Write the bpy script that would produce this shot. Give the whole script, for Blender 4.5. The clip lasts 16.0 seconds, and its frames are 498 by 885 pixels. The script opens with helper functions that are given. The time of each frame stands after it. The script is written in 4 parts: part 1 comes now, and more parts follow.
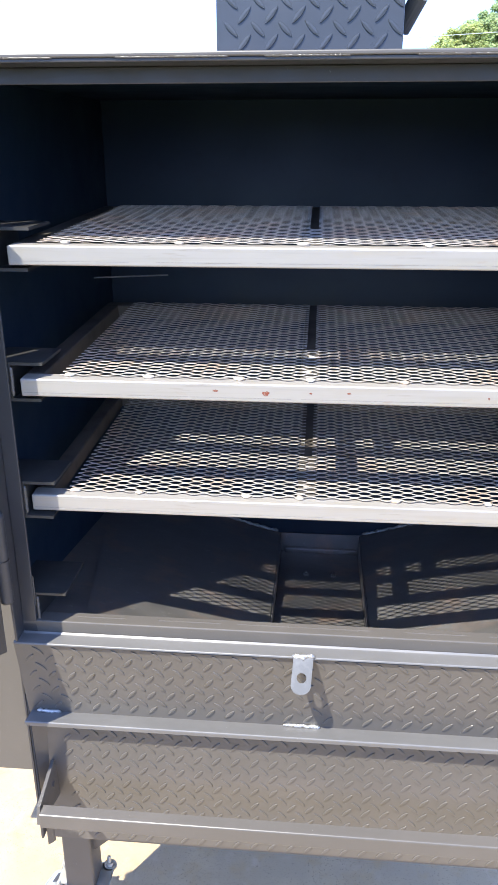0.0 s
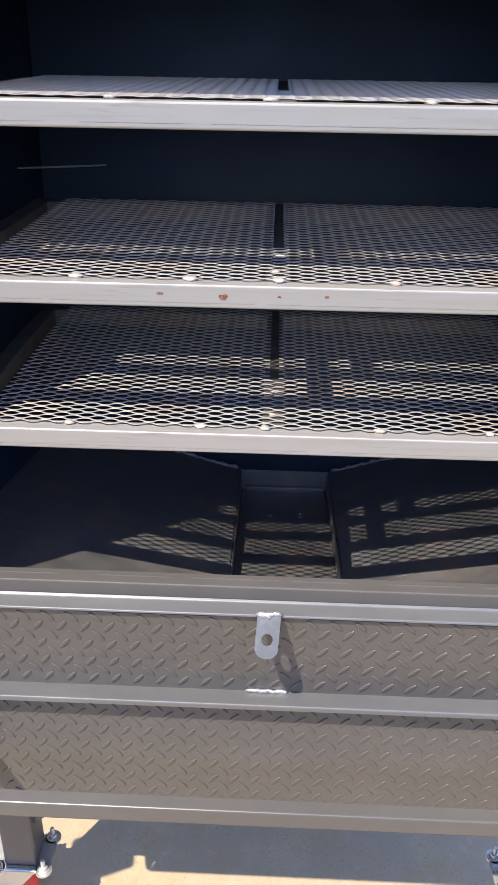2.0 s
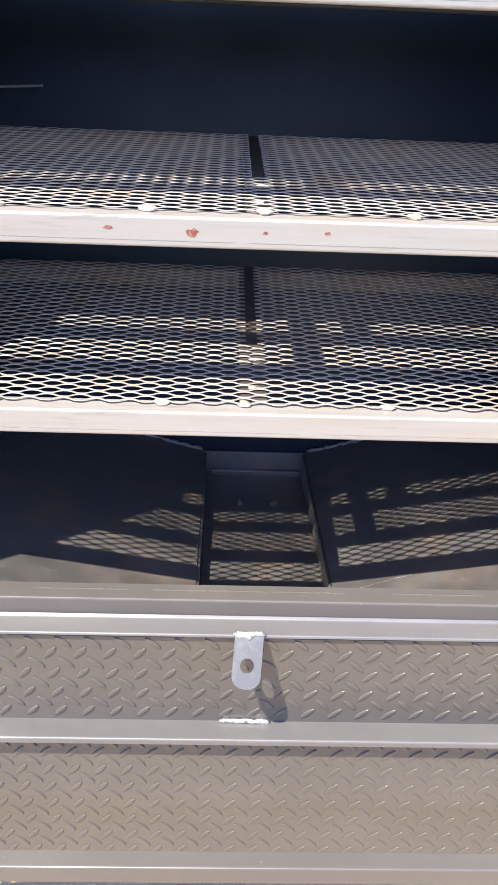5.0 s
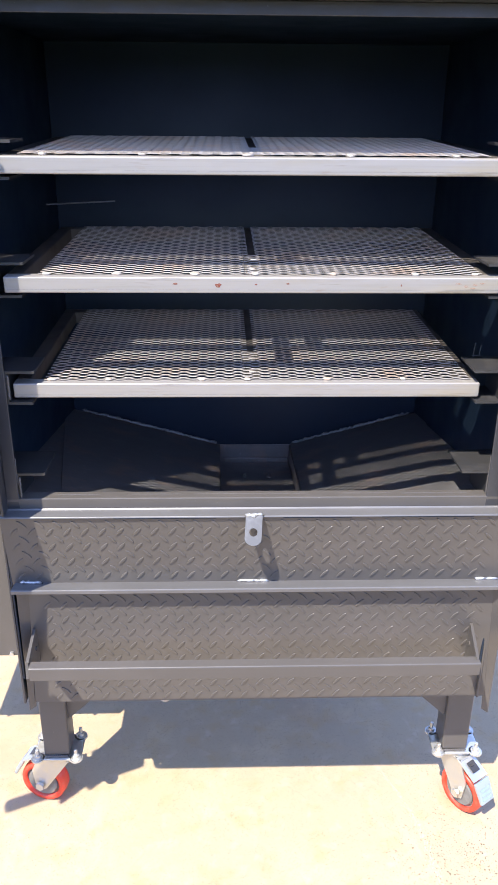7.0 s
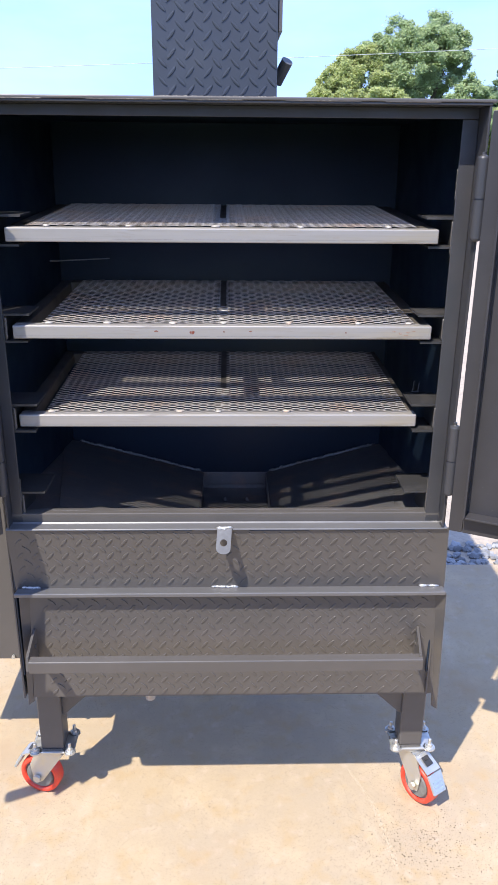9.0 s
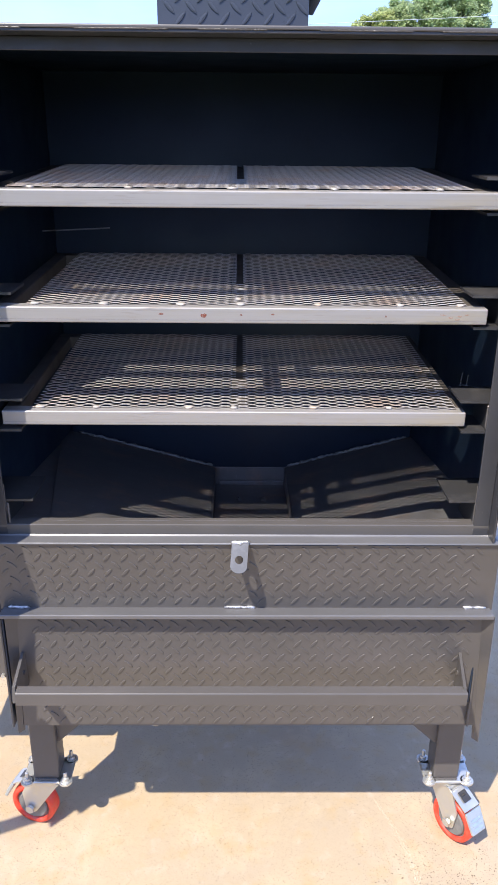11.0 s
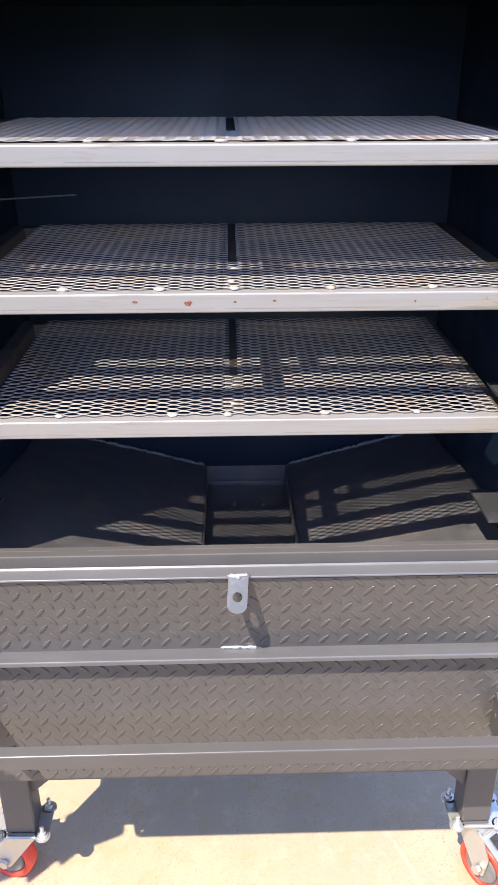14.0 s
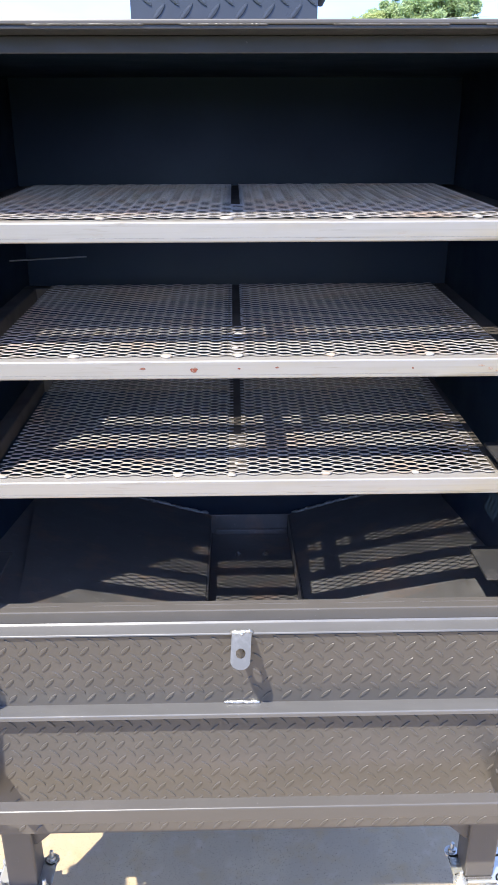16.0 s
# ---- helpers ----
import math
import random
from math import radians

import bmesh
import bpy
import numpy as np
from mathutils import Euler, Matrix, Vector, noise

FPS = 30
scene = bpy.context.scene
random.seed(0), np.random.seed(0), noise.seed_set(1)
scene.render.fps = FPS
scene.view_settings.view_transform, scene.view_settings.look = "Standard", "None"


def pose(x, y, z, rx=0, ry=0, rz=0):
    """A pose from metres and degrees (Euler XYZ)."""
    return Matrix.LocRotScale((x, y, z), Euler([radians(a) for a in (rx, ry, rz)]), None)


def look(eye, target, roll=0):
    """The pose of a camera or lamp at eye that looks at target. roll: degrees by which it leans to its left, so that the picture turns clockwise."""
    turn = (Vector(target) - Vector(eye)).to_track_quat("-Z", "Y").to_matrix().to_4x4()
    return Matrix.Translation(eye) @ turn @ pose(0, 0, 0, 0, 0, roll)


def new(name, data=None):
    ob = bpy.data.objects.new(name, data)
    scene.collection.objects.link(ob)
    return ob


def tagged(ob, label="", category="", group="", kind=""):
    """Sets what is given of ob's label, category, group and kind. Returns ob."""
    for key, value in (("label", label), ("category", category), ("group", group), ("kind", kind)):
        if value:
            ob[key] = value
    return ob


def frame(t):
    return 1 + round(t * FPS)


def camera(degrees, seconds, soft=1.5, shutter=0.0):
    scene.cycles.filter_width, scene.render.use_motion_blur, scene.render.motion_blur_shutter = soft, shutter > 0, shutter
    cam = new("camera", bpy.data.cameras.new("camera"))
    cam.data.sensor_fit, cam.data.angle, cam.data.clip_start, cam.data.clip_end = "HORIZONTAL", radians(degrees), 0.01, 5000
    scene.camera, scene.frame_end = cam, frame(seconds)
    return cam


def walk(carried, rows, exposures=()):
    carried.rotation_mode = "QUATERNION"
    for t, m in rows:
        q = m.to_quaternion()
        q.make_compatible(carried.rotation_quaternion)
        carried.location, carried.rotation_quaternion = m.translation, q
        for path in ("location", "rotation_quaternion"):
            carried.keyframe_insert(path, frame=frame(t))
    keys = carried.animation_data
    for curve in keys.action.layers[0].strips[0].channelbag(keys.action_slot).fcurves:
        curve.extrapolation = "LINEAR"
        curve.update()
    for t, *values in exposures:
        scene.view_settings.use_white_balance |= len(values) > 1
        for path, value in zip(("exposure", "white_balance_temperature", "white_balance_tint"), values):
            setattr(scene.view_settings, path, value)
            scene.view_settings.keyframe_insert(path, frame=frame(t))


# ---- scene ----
cam = camera(35.6, 16.0, soft=1.0)

PATH = [
    (0, (0.007, -0.038, 1.427), (-0.158, 1.818, 0.704), -0.1),
    (0.5, (0.06, -0.328, 1.437), (-0.042, 1.515, 0.667), 1.2),
    (1, (0.075, -0.375, 1.43), (0.002, 1.46, 0.639), 1.4),
    (1.5, (0.048, -0.156, 1.376), (-0.013, 1.665, 0.553), 1.2),
    (2, (-0.003, 0.127, 1.34), (-0.057, 1.927, 0.469), 1.0),
    (2.5, (-0.003, 0.35, 1.27), (-0.017, 2.116, 0.332), 1.2),
    (3, (0.008, 0.502, 1.197), (0.033, 2.247, 0.219), 1.6),
    (3.5, (0.013, 0.519, 1.141), (0.077, 2.243, 0.129), 2.5),
    (4, (-0.004, 0.452, 1.144), (0.083, 2.178, 0.137), 2.9),
    (4.5, (-0.007, 0.407, 1.161), (0.074, 2.155, 0.193), 2.9),
    (4.7, (-0.02, 0.366, 1.202), (0.052, 2.126, 0.254), 2.7),
    (6.8, (-0.034, -0.223, 1.373), (0.015, 1.605, 0.563), 0.6),
    (7, (-0.044, -0.264, 1.371), (0.016, 1.574, 0.585), 0.5),
    (7.5, (-0.049, -0.302, 1.389), (0.021, 1.541, 0.616), 0.3),
    (8, (-0.021, -0.358, 1.4), (0.059, 1.501, 0.666), 0.6),
    (8.5, (0.012, -0.455, 1.428), (0.094, 1.41, 0.71), 0.7),
    (9, (0.01, -0.473, 1.428), (0.063, 1.402, 0.734), 0.5),
    (9.5, (0.004, -0.463, 1.421), (0.04, 1.41, 0.72), 0.5),
    (10, (0.005, -0.415, 1.412), (0.023, 1.46, 0.717), 0.3),
    (10.2, (0.007, -0.395, 1.414), (0.022, 1.477, 0.71), 0.4),
    (12.3, (-0.016, -0.022, 1.357), (0.045, 1.809, 0.554), 0.8),
    (12.5, (-0.006, -0.003, 1.358), (0.058, 1.825, 0.551), 0.8),
    (13, (-0.005, 0.021, 1.371), (0.051, 1.835, 0.53), 0.8),
    (13.5, (-0.005, -0.009, 1.371), (0.049, 1.807, 0.535), 0.3),
    (14, (-0.005, -0.029, 1.366), (0.041, 1.791, 0.537), -0.2),
    (14.5, (-0.004, -0.026, 1.377), (0.022, 1.799, 0.558), -0.7),
    (15, (-0.001, -0.036, 1.384), (0.027, 1.799, 0.59), -0.9),
    (15.5, (0.001, -0.037, 1.396), (0.032, 1.808, 0.621), -0.6),
    (16, (-0.004, -0.043, 1.41), (0.032, 1.812, 0.662), -0.2),
]
EXPOSURES = [(0, 2.5, 5750, 7), (0.5, 2.25, 5750, 7), (1, 1.98, 5700, 7), (2, 1.95, 5900, 10), (2.5, 2.05, 5950, 10), (3, 2.3, 6050, 11), (3.5, 2.35, 6150, 11), (4.5, 2.55, 6150, 11),
             (7, 2.2, 5750, 12), (7.5, 2.12, 5750, 13), (9, 1.75, 5700, 12), (10, 1.72, 5700, 13), (12.5, 2.1, 5900, 12), (14.5, 2.15, 5850, 13), (16, 2.25, 5750, 9)]
walk(cam, [(t, look(eye, target, roll)) for t, eye, target, roll in PATH], EXPOSURES)

# ---- light ----
SUN_TRAVEL = Vector((0.368, 0.559, -1.0)).normalized()
sun_data = bpy.data.lights.new("sun", "SUN")
sun_data.energy, sun_data.angle, sun_data.color = 2.35, radians(0.53), (1.0, 0.875, 0.68)
sun = new("sun", sun_data)
sun.matrix_world = look((-4.0, -6.0, 11.0), Vector((-4.0, -6.0, 11.0)) + SUN_TRAVEL)

world = bpy.data.worlds.new("sky")
scene.world = world
world.use_nodes = True
wn, wl = world.node_tree.nodes, world.node_tree.links
wn.clear()
w_out = wn.new("ShaderNodeOutputWorld")
w_bg = wn.new("ShaderNodeBackground")
w_sky = wn.new("ShaderNodeTexSky")
w_sky.sky_type, w_sky.sun_disc = "NISHITA", False
w_sky.sun_elevation = math.asin(-SUN_TRAVEL.z)
w_sky.sun_rotation = math.atan2(-SUN_TRAVEL.x, -SUN_TRAVEL.y)
w_sky.air_density, w_sky.dust_density, w_sky.ozone_density = 1.0, 0.5, 2.5
w_co = wn.new("ShaderNodeTexCoord")
w_map = wn.new("ShaderNodeMapping")
w_map.inputs["Scale"].default_value = (1.0, 1.0, 3.2)
w_noise = wn.new("ShaderNodeTexNoise")
w_noise.inputs["Scale"].default_value, w_noise.inputs["Detail"].default_value = 2.6, 7.0
w_noise.inputs["Roughness"].default_value = 0.56
w_ramp = wn.new("ShaderNodeValToRGB")
w_ramp.color_ramp.elements[0].position, w_ramp.color_ramp.elements[1].position = 0.36, 0.74
w_ramp.color_ramp.elements[0].color, w_ramp.color_ramp.elements[1].color = (0, 0, 0, 1), (0.7, 0.7, 0.7, 1)
w_mix = wn.new("ShaderNodeMix")
w_mix.data_type = "RGBA"
w_mix.inputs["B"].default_value = (2.05, 2.32, 3.05, 1)
wl.new(w_co.outputs["Generated"], w_map.inputs["Vector"])
wl.new(w_map.outputs["Vector"], w_noise.inputs["Vector"])
wl.new(w_noise.outputs["Fac"], w_ramp.inputs["Fac"])
wl.new(w_ramp.outputs["Color"], w_mix.inputs["Factor"])
w_tint = wn.new("ShaderNodeMix")
w_tint.data_type, w_tint.blend_type = "RGBA", "MULTIPLY"
w_tint.inputs["Factor"].default_value = 1.0
w_tint.inputs["B"].default_value = (0.86, 1.13, 1.95, 1)
w_gam = wn.new("ShaderNodeGamma")
w_gam.inputs["Gamma"].default_value = 0.35
wl.new(w_sky.outputs["Color"], w_gam.inputs["Color"])
wl.new(w_gam.outputs["Color"], w_tint.inputs["A"])
wl.new(w_tint.outputs["Result"], w_mix.inputs["A"])
wl.new(w_mix.outputs["Result"], w_bg.inputs["Color"])
w_bg.inputs["Strength"].default_value = 0.15
wl.new(w_bg.outputs["Background"], w_out.inputs["Surface"])


# ---- materials ----
def material(name, base, rough=0.5, metal=0.0, spec=0.5):
    m = bpy.data.materials.new(name)
    m.use_nodes = True
    b = m.node_tree.nodes["Principled BSDF"]
    b.inputs["Base Color"].default_value = (*base, 1)
    b.inputs["Roughness"].default_value = rough
    b.inputs["Metallic"].default_value = metal
    b.inputs["Specular IOR Level"].default_value = spec
    return m


def noise_node(m, scale, detail=4.0, rough=0.55, stretch=None):
    n, l = m.node_tree.nodes, m.node_tree.links
    co = n.new("ShaderNodeTexCoord")
    tex = n.new("ShaderNodeTexNoise")
    tex.inputs["Scale"].default_value, tex.inputs["Detail"].default_value, tex.inputs["Roughness"].default_value = scale, detail, rough
    if stretch:
        mp = n.new("ShaderNodeMapping")
        mp.inputs["Scale"].default_value = stretch
        l.new(co.outputs["Object"], mp.inputs["Vector"])
        l.new(mp.outputs["Vector"], tex.inputs["Vector"])
    else:
        l.new(co.outputs["Object"], tex.inputs["Vector"])
    return tex


def blotch(m, scale, colour, low=0.5, high=0.7, strength=1.0, detail=5.0, rough=0.6, stretch=None, cluster=0.0):
    """Mix another colour into the base by a noise, gathered into clusters by a wider one."""
    n, l = m.node_tree.nodes, m.node_tree.links
    b = n["Principled BSDF"]
    tex = noise_node(m, scale, detail, rough, stretch)
    ramp = n.new("ShaderNodeMapRange")
    ramp.inputs["From Min"].default_value, ramp.inputs["From Max"].default_value = low, high
    ramp.inputs["To Max"].default_value = strength
    mix = n.new("ShaderNodeMix")
    mix.data_type = "RGBA"
    was = b.inputs["Base Color"]
    if was.is_linked:
        l.new(was.links[0].from_socket, mix.inputs["A"])
    else:
        mix.inputs["A"].default_value = was.default_value[:]
    mix.inputs["B"].default_value = (*colour, 1)
    l.new(tex.outputs["Fac"], ramp.inputs["Value"])
    if cluster:
        wide = noise_node(m, cluster, 3.0, 0.6)
        gate = n.new("ShaderNodeMapRange")
        gate.inputs["From Min"].default_value, gate.inputs["From Max"].default_value = 0.42, 0.62
        gate.inputs["To Min"].default_value = 0.08
        both = n.new("ShaderNodeMath")
        both.operation = "MULTIPLY"
        l.new(wide.outputs["Fac"], gate.inputs["Value"])
        l.new(gate.outputs["Result"], both.inputs[0])
        l.new(ramp.outputs["Result"], both.inputs[1])
        l.new(both.outputs["Value"], mix.inputs["Factor"])
    else:
        l.new(ramp.outputs["Result"], mix.inputs["Factor"])
    l.new(mix.outputs["Result"], b.inputs["Base Color"])
    return m


def pits(m, scale, colour, radius, strength, cluster, low=0.42, high=0.62):
    """Small round dark pits of varied size, thicker in some places."""
    n, l = m.node_tree.nodes, m.node_tree.links
    b = n["Principled BSDF"]
    co = n.new("ShaderNodeTexCoord")
    vor = n.new("ShaderNodeTexVoronoi")
    vor.inputs["Scale"].default_value = scale
    l.new(co.outputs["Object"], vor.inputs["Vector"])
    sep = n.new("ShaderNodeSeparateColor")
    l.new(vor.outputs["Color"], sep.inputs["Color"])
    size = n.new("ShaderNodeMapRange")
    size.inputs["From Min"].default_value, size.inputs["From Max"].default_value = 0.45, 1.0
    size.inputs["To Max"].default_value = radius
    l.new(sep.outputs["Red"], size.inputs["Value"])
    gap = n.new("ShaderNodeMath")
    gap.operation = "SUBTRACT"
    l.new(size.outputs["Result"], gap.inputs[0])
    l.new(vor.outputs["Distance"], gap.inputs[1])
    edge = n.new("ShaderNodeMapRange")
    edge.inputs["From Min"].default_value, edge.inputs["From Max"].default_value = 0.0, 0.08
    edge.inputs["To Max"].default_value = strength
    l.new(gap.outputs["Value"], edge.inputs["Value"])
    wide = noise_node(m, cluster, 3.0, 0.6)
    gate = n.new("ShaderNodeMapRange")
    gate.inputs["From Min"].default_value, gate.inputs["From Max"].default_value = low, high
    gate.inputs["To Min"].default_value = 0.12
    l.new(wide.outputs["Fac"], gate.inputs["Value"])
    both = n.new("ShaderNodeMath")
    both.operation = "MULTIPLY"
    l.new(edge.outputs["Result"], both.inputs[0])
    l.new(gate.outputs["Result"], both.inputs[1])
    mix = n.new("ShaderNodeMix")
    mix.data_type = "RGBA"
    l.new(b.inputs["Base Color"].links[0].from_socket, mix.inputs["A"])
    mix.inputs["B"].default_value = (*colour, 1)
    l.new(both.outputs["Value"], mix.inputs["Factor"])
    l.new(mix.outputs["Result"], b.inputs["Base Color"])
    return m


def vary_rough(m, scale, lo, hi, stretch=None):
    n, l = m.node_tree.nodes, m.node_tree.links
    tex = noise_node(m, scale, 5.0, 0.6, stretch)
    ramp = n.new("ShaderNodeMapRange")
    ramp.inputs["From Min"].default_value, ramp.inputs["From Max"].default_value = 0.3, 0.7
    ramp.inputs["To Min"].default_value, ramp.inputs["To Max"].default_value = lo, hi
    l.new(tex.outputs["Fac"], ramp.inputs["Value"])
    l.new(ramp.outputs["Result"], n["Principled BSDF"].inputs["Roughness"])
    return m


def bump(m, scale, strength, dist=0.002, detail=6.0, stretch=None):
    n, l = m.node_tree.nodes, m.node_tree.links
    b = n["Principled BSDF"]
    tex = noise_node(m, scale, detail, 0.6, stretch)
    bp = n.new("ShaderNodeBump")
    bp.inputs["Strength"].default_value, bp.inputs["Distance"].default_value = strength, dist
    if b.inputs["Normal"].is_linked:
        l.new(b.inputs["Normal"].links[0].from_socket, bp.inputs["Normal"])
    l.new(tex.outputs["Fac"], bp.inputs["Height"])
    l.new(bp.outputs["Normal"], b.inputs["Normal"])
    return m


PAINT = material("charcoal_paint", (0.091, 0.083, 0.0755), 0.4, 0.0, 0.5)
blotch(PAINT, 9.0, (0.108, 0.097, 0.088), 0.45, 0.75, 0.8)
blotch(PAINT, 180.0, (0.11, 0.105, 0.10), 0.70, 0.80, 0.35)
blotch(PAINT, 330.0, (0.34, 0.33, 0.32), 0.735, 0.76, 0.35, 2.0)
vary_rough(PAINT, 14.0, 0.28, 0.42)
bump(PAINT, 420.0, 0.12, 0.0006)

# Lighter copy of the charcoal paint: sunlight on ledge and ridge put into colour.
LIT_PAINT = material("lit_charcoal_paint", (0.150, 0.146, 0.145), 0.4, 0.3, 0.45)
blotch(LIT_PAINT, 22.0, (0.175, 0.170, 0.168), 0.45, 0.7, 0.8, stretch=(0.3, 1, 1))
blotch(LIT_PAINT, 260.0, (0.30, 0.30, 0.30), 0.70, 0.76, 0.3, 2.0)
vary_rough(LIT_PAINT, 30.0, 0.32, 0.48)
bump(LIT_PAINT, 300.0, 0.12, 0.0006)

# Darker copy of the charcoal paint: shade on frame and hinges put into colour.
SHADED_PAINT = material("shaded_charcoal_paint", (0.045, 0.045, 0.049), 0.38, 0.0, 0.45)
blotch(SHADED_PAINT, 12.0, (0.058, 0.054, 0.054), 0.45, 0.72, 0.8)
blotch(SHADED_PAINT, 260.0, (0.24, 0.24, 0.24), 0.71, 0.77, 0.3, 2.0)
vary_rough(SHADED_PAINT, 20.0, 0.28, 0.44)
bump(SHADED_PAINT, 320.0, 0.12, 0.0006)

# Chimney copy of the charcoal paint, with the sky's blue reflection put into its colour.
SKY_TINT_PAINT = material("sky_tinted_paint", (0.058, 0.063, 0.074), 0.3, 0.3, 0.5)
blotch(SKY_TINT_PAINT, 9.0, (0.072, 0.078, 0.090), 0.45, 0.72, 0.8)
blotch(SKY_TINT_PAINT, 300.0, (0.24, 0.25, 0.26), 0.72, 0.77, 0.3, 2.0)
vary_rough(SKY_TINT_PAINT, 16.0, 0.26, 0.40)
bump(SKY_TINT_PAINT, 360.0, 0.12, 0.0006)

DOOR = material("dark_door_paint", (0.036, 0.034, 0.036), 0.42, 0.0, 0.4)
blotch(DOOR, 7.0, (0.046, 0.043, 0.044), 0.45, 0.7, 0.8)
blotch(DOOR, 240.0, (0.20, 0.20, 0.20), 0.72, 0.78, 0.3, 2.0)
vary_rough(DOOR, 12.0, 0.34, 0.5)
bump(DOOR, 320.0, 0.12, 0.0006)

# Black paint; the blue in it stands in for a veil of lens haze.
INSIDE = material("veiled_black_paint", (0.009, 0.019, 0.037), 0.5, 0.0, 0.4)
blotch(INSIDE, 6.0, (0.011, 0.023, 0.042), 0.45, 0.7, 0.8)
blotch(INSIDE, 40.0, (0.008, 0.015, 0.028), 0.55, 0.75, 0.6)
vary_rough(INSIDE, 8.0, 0.38, 0.55)
bump(INSIDE, 300.0, 0.12, 0.0006)

GUIDE = material("guide_black_paint", (0.032, 0.031, 0.031), 0.45)
blotch(GUIDE, 20.0, (0.065, 0.060, 0.056), 0.5, 0.7, 0.8)
bump(GUIDE, 240.0, 0.15, 0.0006)

DARK_STEEL = material("dark_brown_steel", (0.11, 0.095, 0.08), 0.6, 0.4)
blotch(DARK_STEEL, 20.0, (0.05, 0.043, 0.038), 0.45, 0.7, 0.8)

TRAY = material("tray_steel", (0.29, 0.28, 0.28), 0.6, 0.95)
blotch(TRAY, 11.0, (0.46, 0.34, 0.28), 0.52, 0.70, 0.75)
blotch(TRAY, 70.0, (0.46, 0.45, 0.43), 0.62, 0.75, 0.4)
vary_rough(TRAY, 18.0, 0.52, 0.68)
bump(TRAY, 240.0, 0.15, 0.0006)

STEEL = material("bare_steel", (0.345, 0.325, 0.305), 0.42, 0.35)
blotch(STEEL, 16.0, (0.20, 0.195, 0.19), 0.46, 0.72, 0.8, stretch=(0.12, 1, 1))
blotch(STEEL, 190.0, (0.30, 0.285, 0.265), 0.52, 0.66, 0.7, stretch=(0.02, 1, 1))
blotch(STEEL, 90.0, (0.15, 0.13, 0.11), 0.58, 0.68, 0.75, stretch=(0.06, 1, 1))
blotch(STEEL, 34.0, (0.37, 0.32, 0.23), 0.50, 0.70, 0.6, stretch=(0.15, 1, 1))
blotch(STEEL, 55.0, (0.30, 0.22, 0.16), 0.66, 0.78, 0.6, stretch=(0.3, 1, 1))
vary_rough(STEEL, 30.0, 0.36, 0.58, stretch=(0.1, 1, 1))
bump(STEEL, 160.0, 0.10, 0.0005, stretch=(0.05, 1, 1))

MESH = material("expanded_steel", (0.42, 0.39, 0.36), 0.55, 0.55)
blotch(MESH, 7.0, (0.50, 0.34, 0.23), 0.52, 0.70, 0.65)
blotch(MESH, 60.0, (0.34, 0.31, 0.285), 0.5, 0.75, 0.5)
vary_rough(MESH, 90.0, 0.48, 0.64)

RUST = material("rust_mark", (0.17, 0.045, 0.025), 0.85)
blotch(RUST, 260.0, (0.24, 0.17, 0.14), 0.5, 0.6, 0.8)
RUST_FAINT = material("faint_rust", (0.31, 0.20, 0.135), 0.8)
blotch(RUST_FAINT, 300.0, (0.36, 0.31, 0.27), 0.45, 0.6, 0.9)
SCUFF = material("pale_scuff", (0.50, 0.415, 0.295), 0.9, 0.0, 0.2)
blotch(SCUFF, 150.0, (0.47, 0.375, 0.25), 0.45, 0.6, 0.9)

WELD = material("weld_bead", (0.21, 0.205, 0.20), 0.45, 0.2)
blotch(WELD, 300.0, (0.30, 0.29, 0.28), 0.45, 0.6, 0.8)
bump(WELD, 500.0, 0.5, 0.001)

FRESH_WELD = material("fresh_weld", (0.58, 0.58, 0.58), 0.34, 0.8)
blotch(FRESH_WELD, 160.0, (0.22, 0.21, 0.20), 0.5, 0.62, 0.8)
bump(FRESH_WELD, 260.0, 0.9, 0.002)

PALE_WELD = material("pale_weld", (0.44, 0.415, 0.37), 0.55, 0.3)
blotch(PALE_WELD, 90.0, (0.50, 0.34, 0.21), 0.5, 0.7, 0.8)

GREY_TAB = material("light_grey_tab", (0.10, 0.10, 0.102), 0.42, 0.2)
blotch(GREY_TAB, 60.0, (0.16, 0.16, 0.163), 0.5, 0.7, 0.7)
bump(GREY_TAB, 220.0, 0.15, 0.0005)

ZINC = material("zinc_plate", (0.60, 0.59, 0.55), 0.42, 0.8)
blotch(ZINC, 30.0, (0.66, 0.62, 0.48), 0.5, 0.7, 0.7)
vary_rough(ZINC, 40.0, 0.36, 0.54)

TYRE = material("red_tyre", (0.72, 0.055, 0.025), 0.42)
blotch(TYRE, 60.0, (0.55, 0.12, 0.07), 0.5, 0.7, 0.7)
HUB = material("grey_hub", (0.16, 0.155, 0.14), 0.5)
blotch(HUB, 40.0, (0.22, 0.21, 0.19), 0.5, 0.7, 0.8)
PEDAL = material("zinc_pedal", (0.52, 0.58, 0.61), 0.4, 0.75)
blotch(PEDAL, 70.0, (0.40, 0.44, 0.46), 0.5, 0.7, 0.6)
vary_rough(PEDAL, 50.0, 0.32, 0.5)

CONCRETE = material("concrete", (0.423, 0.326, 0.198), 0.88, 0.0, 0.25)
blotch(CONCRETE, 1.1, (0.366, 0.296, 0.207), 0.40, 0.62, 0.9)
blotch(CONCRETE, 7.0, (0.465, 0.361, 0.224), 0.48, 0.68, 0.8)
blotch(CONCRETE, 17.0, (0.408, 0.293, 0.150), 0.52, 0.68, 0.65)
blotch(CONCRETE, 26.0, (0.475, 0.372, 0.264), 0.56, 0.70, 0.6)
blotch(CONCRETE, 46.0, (0.380, 0.298, 0.202), 0.60, 0.72, 0.5)
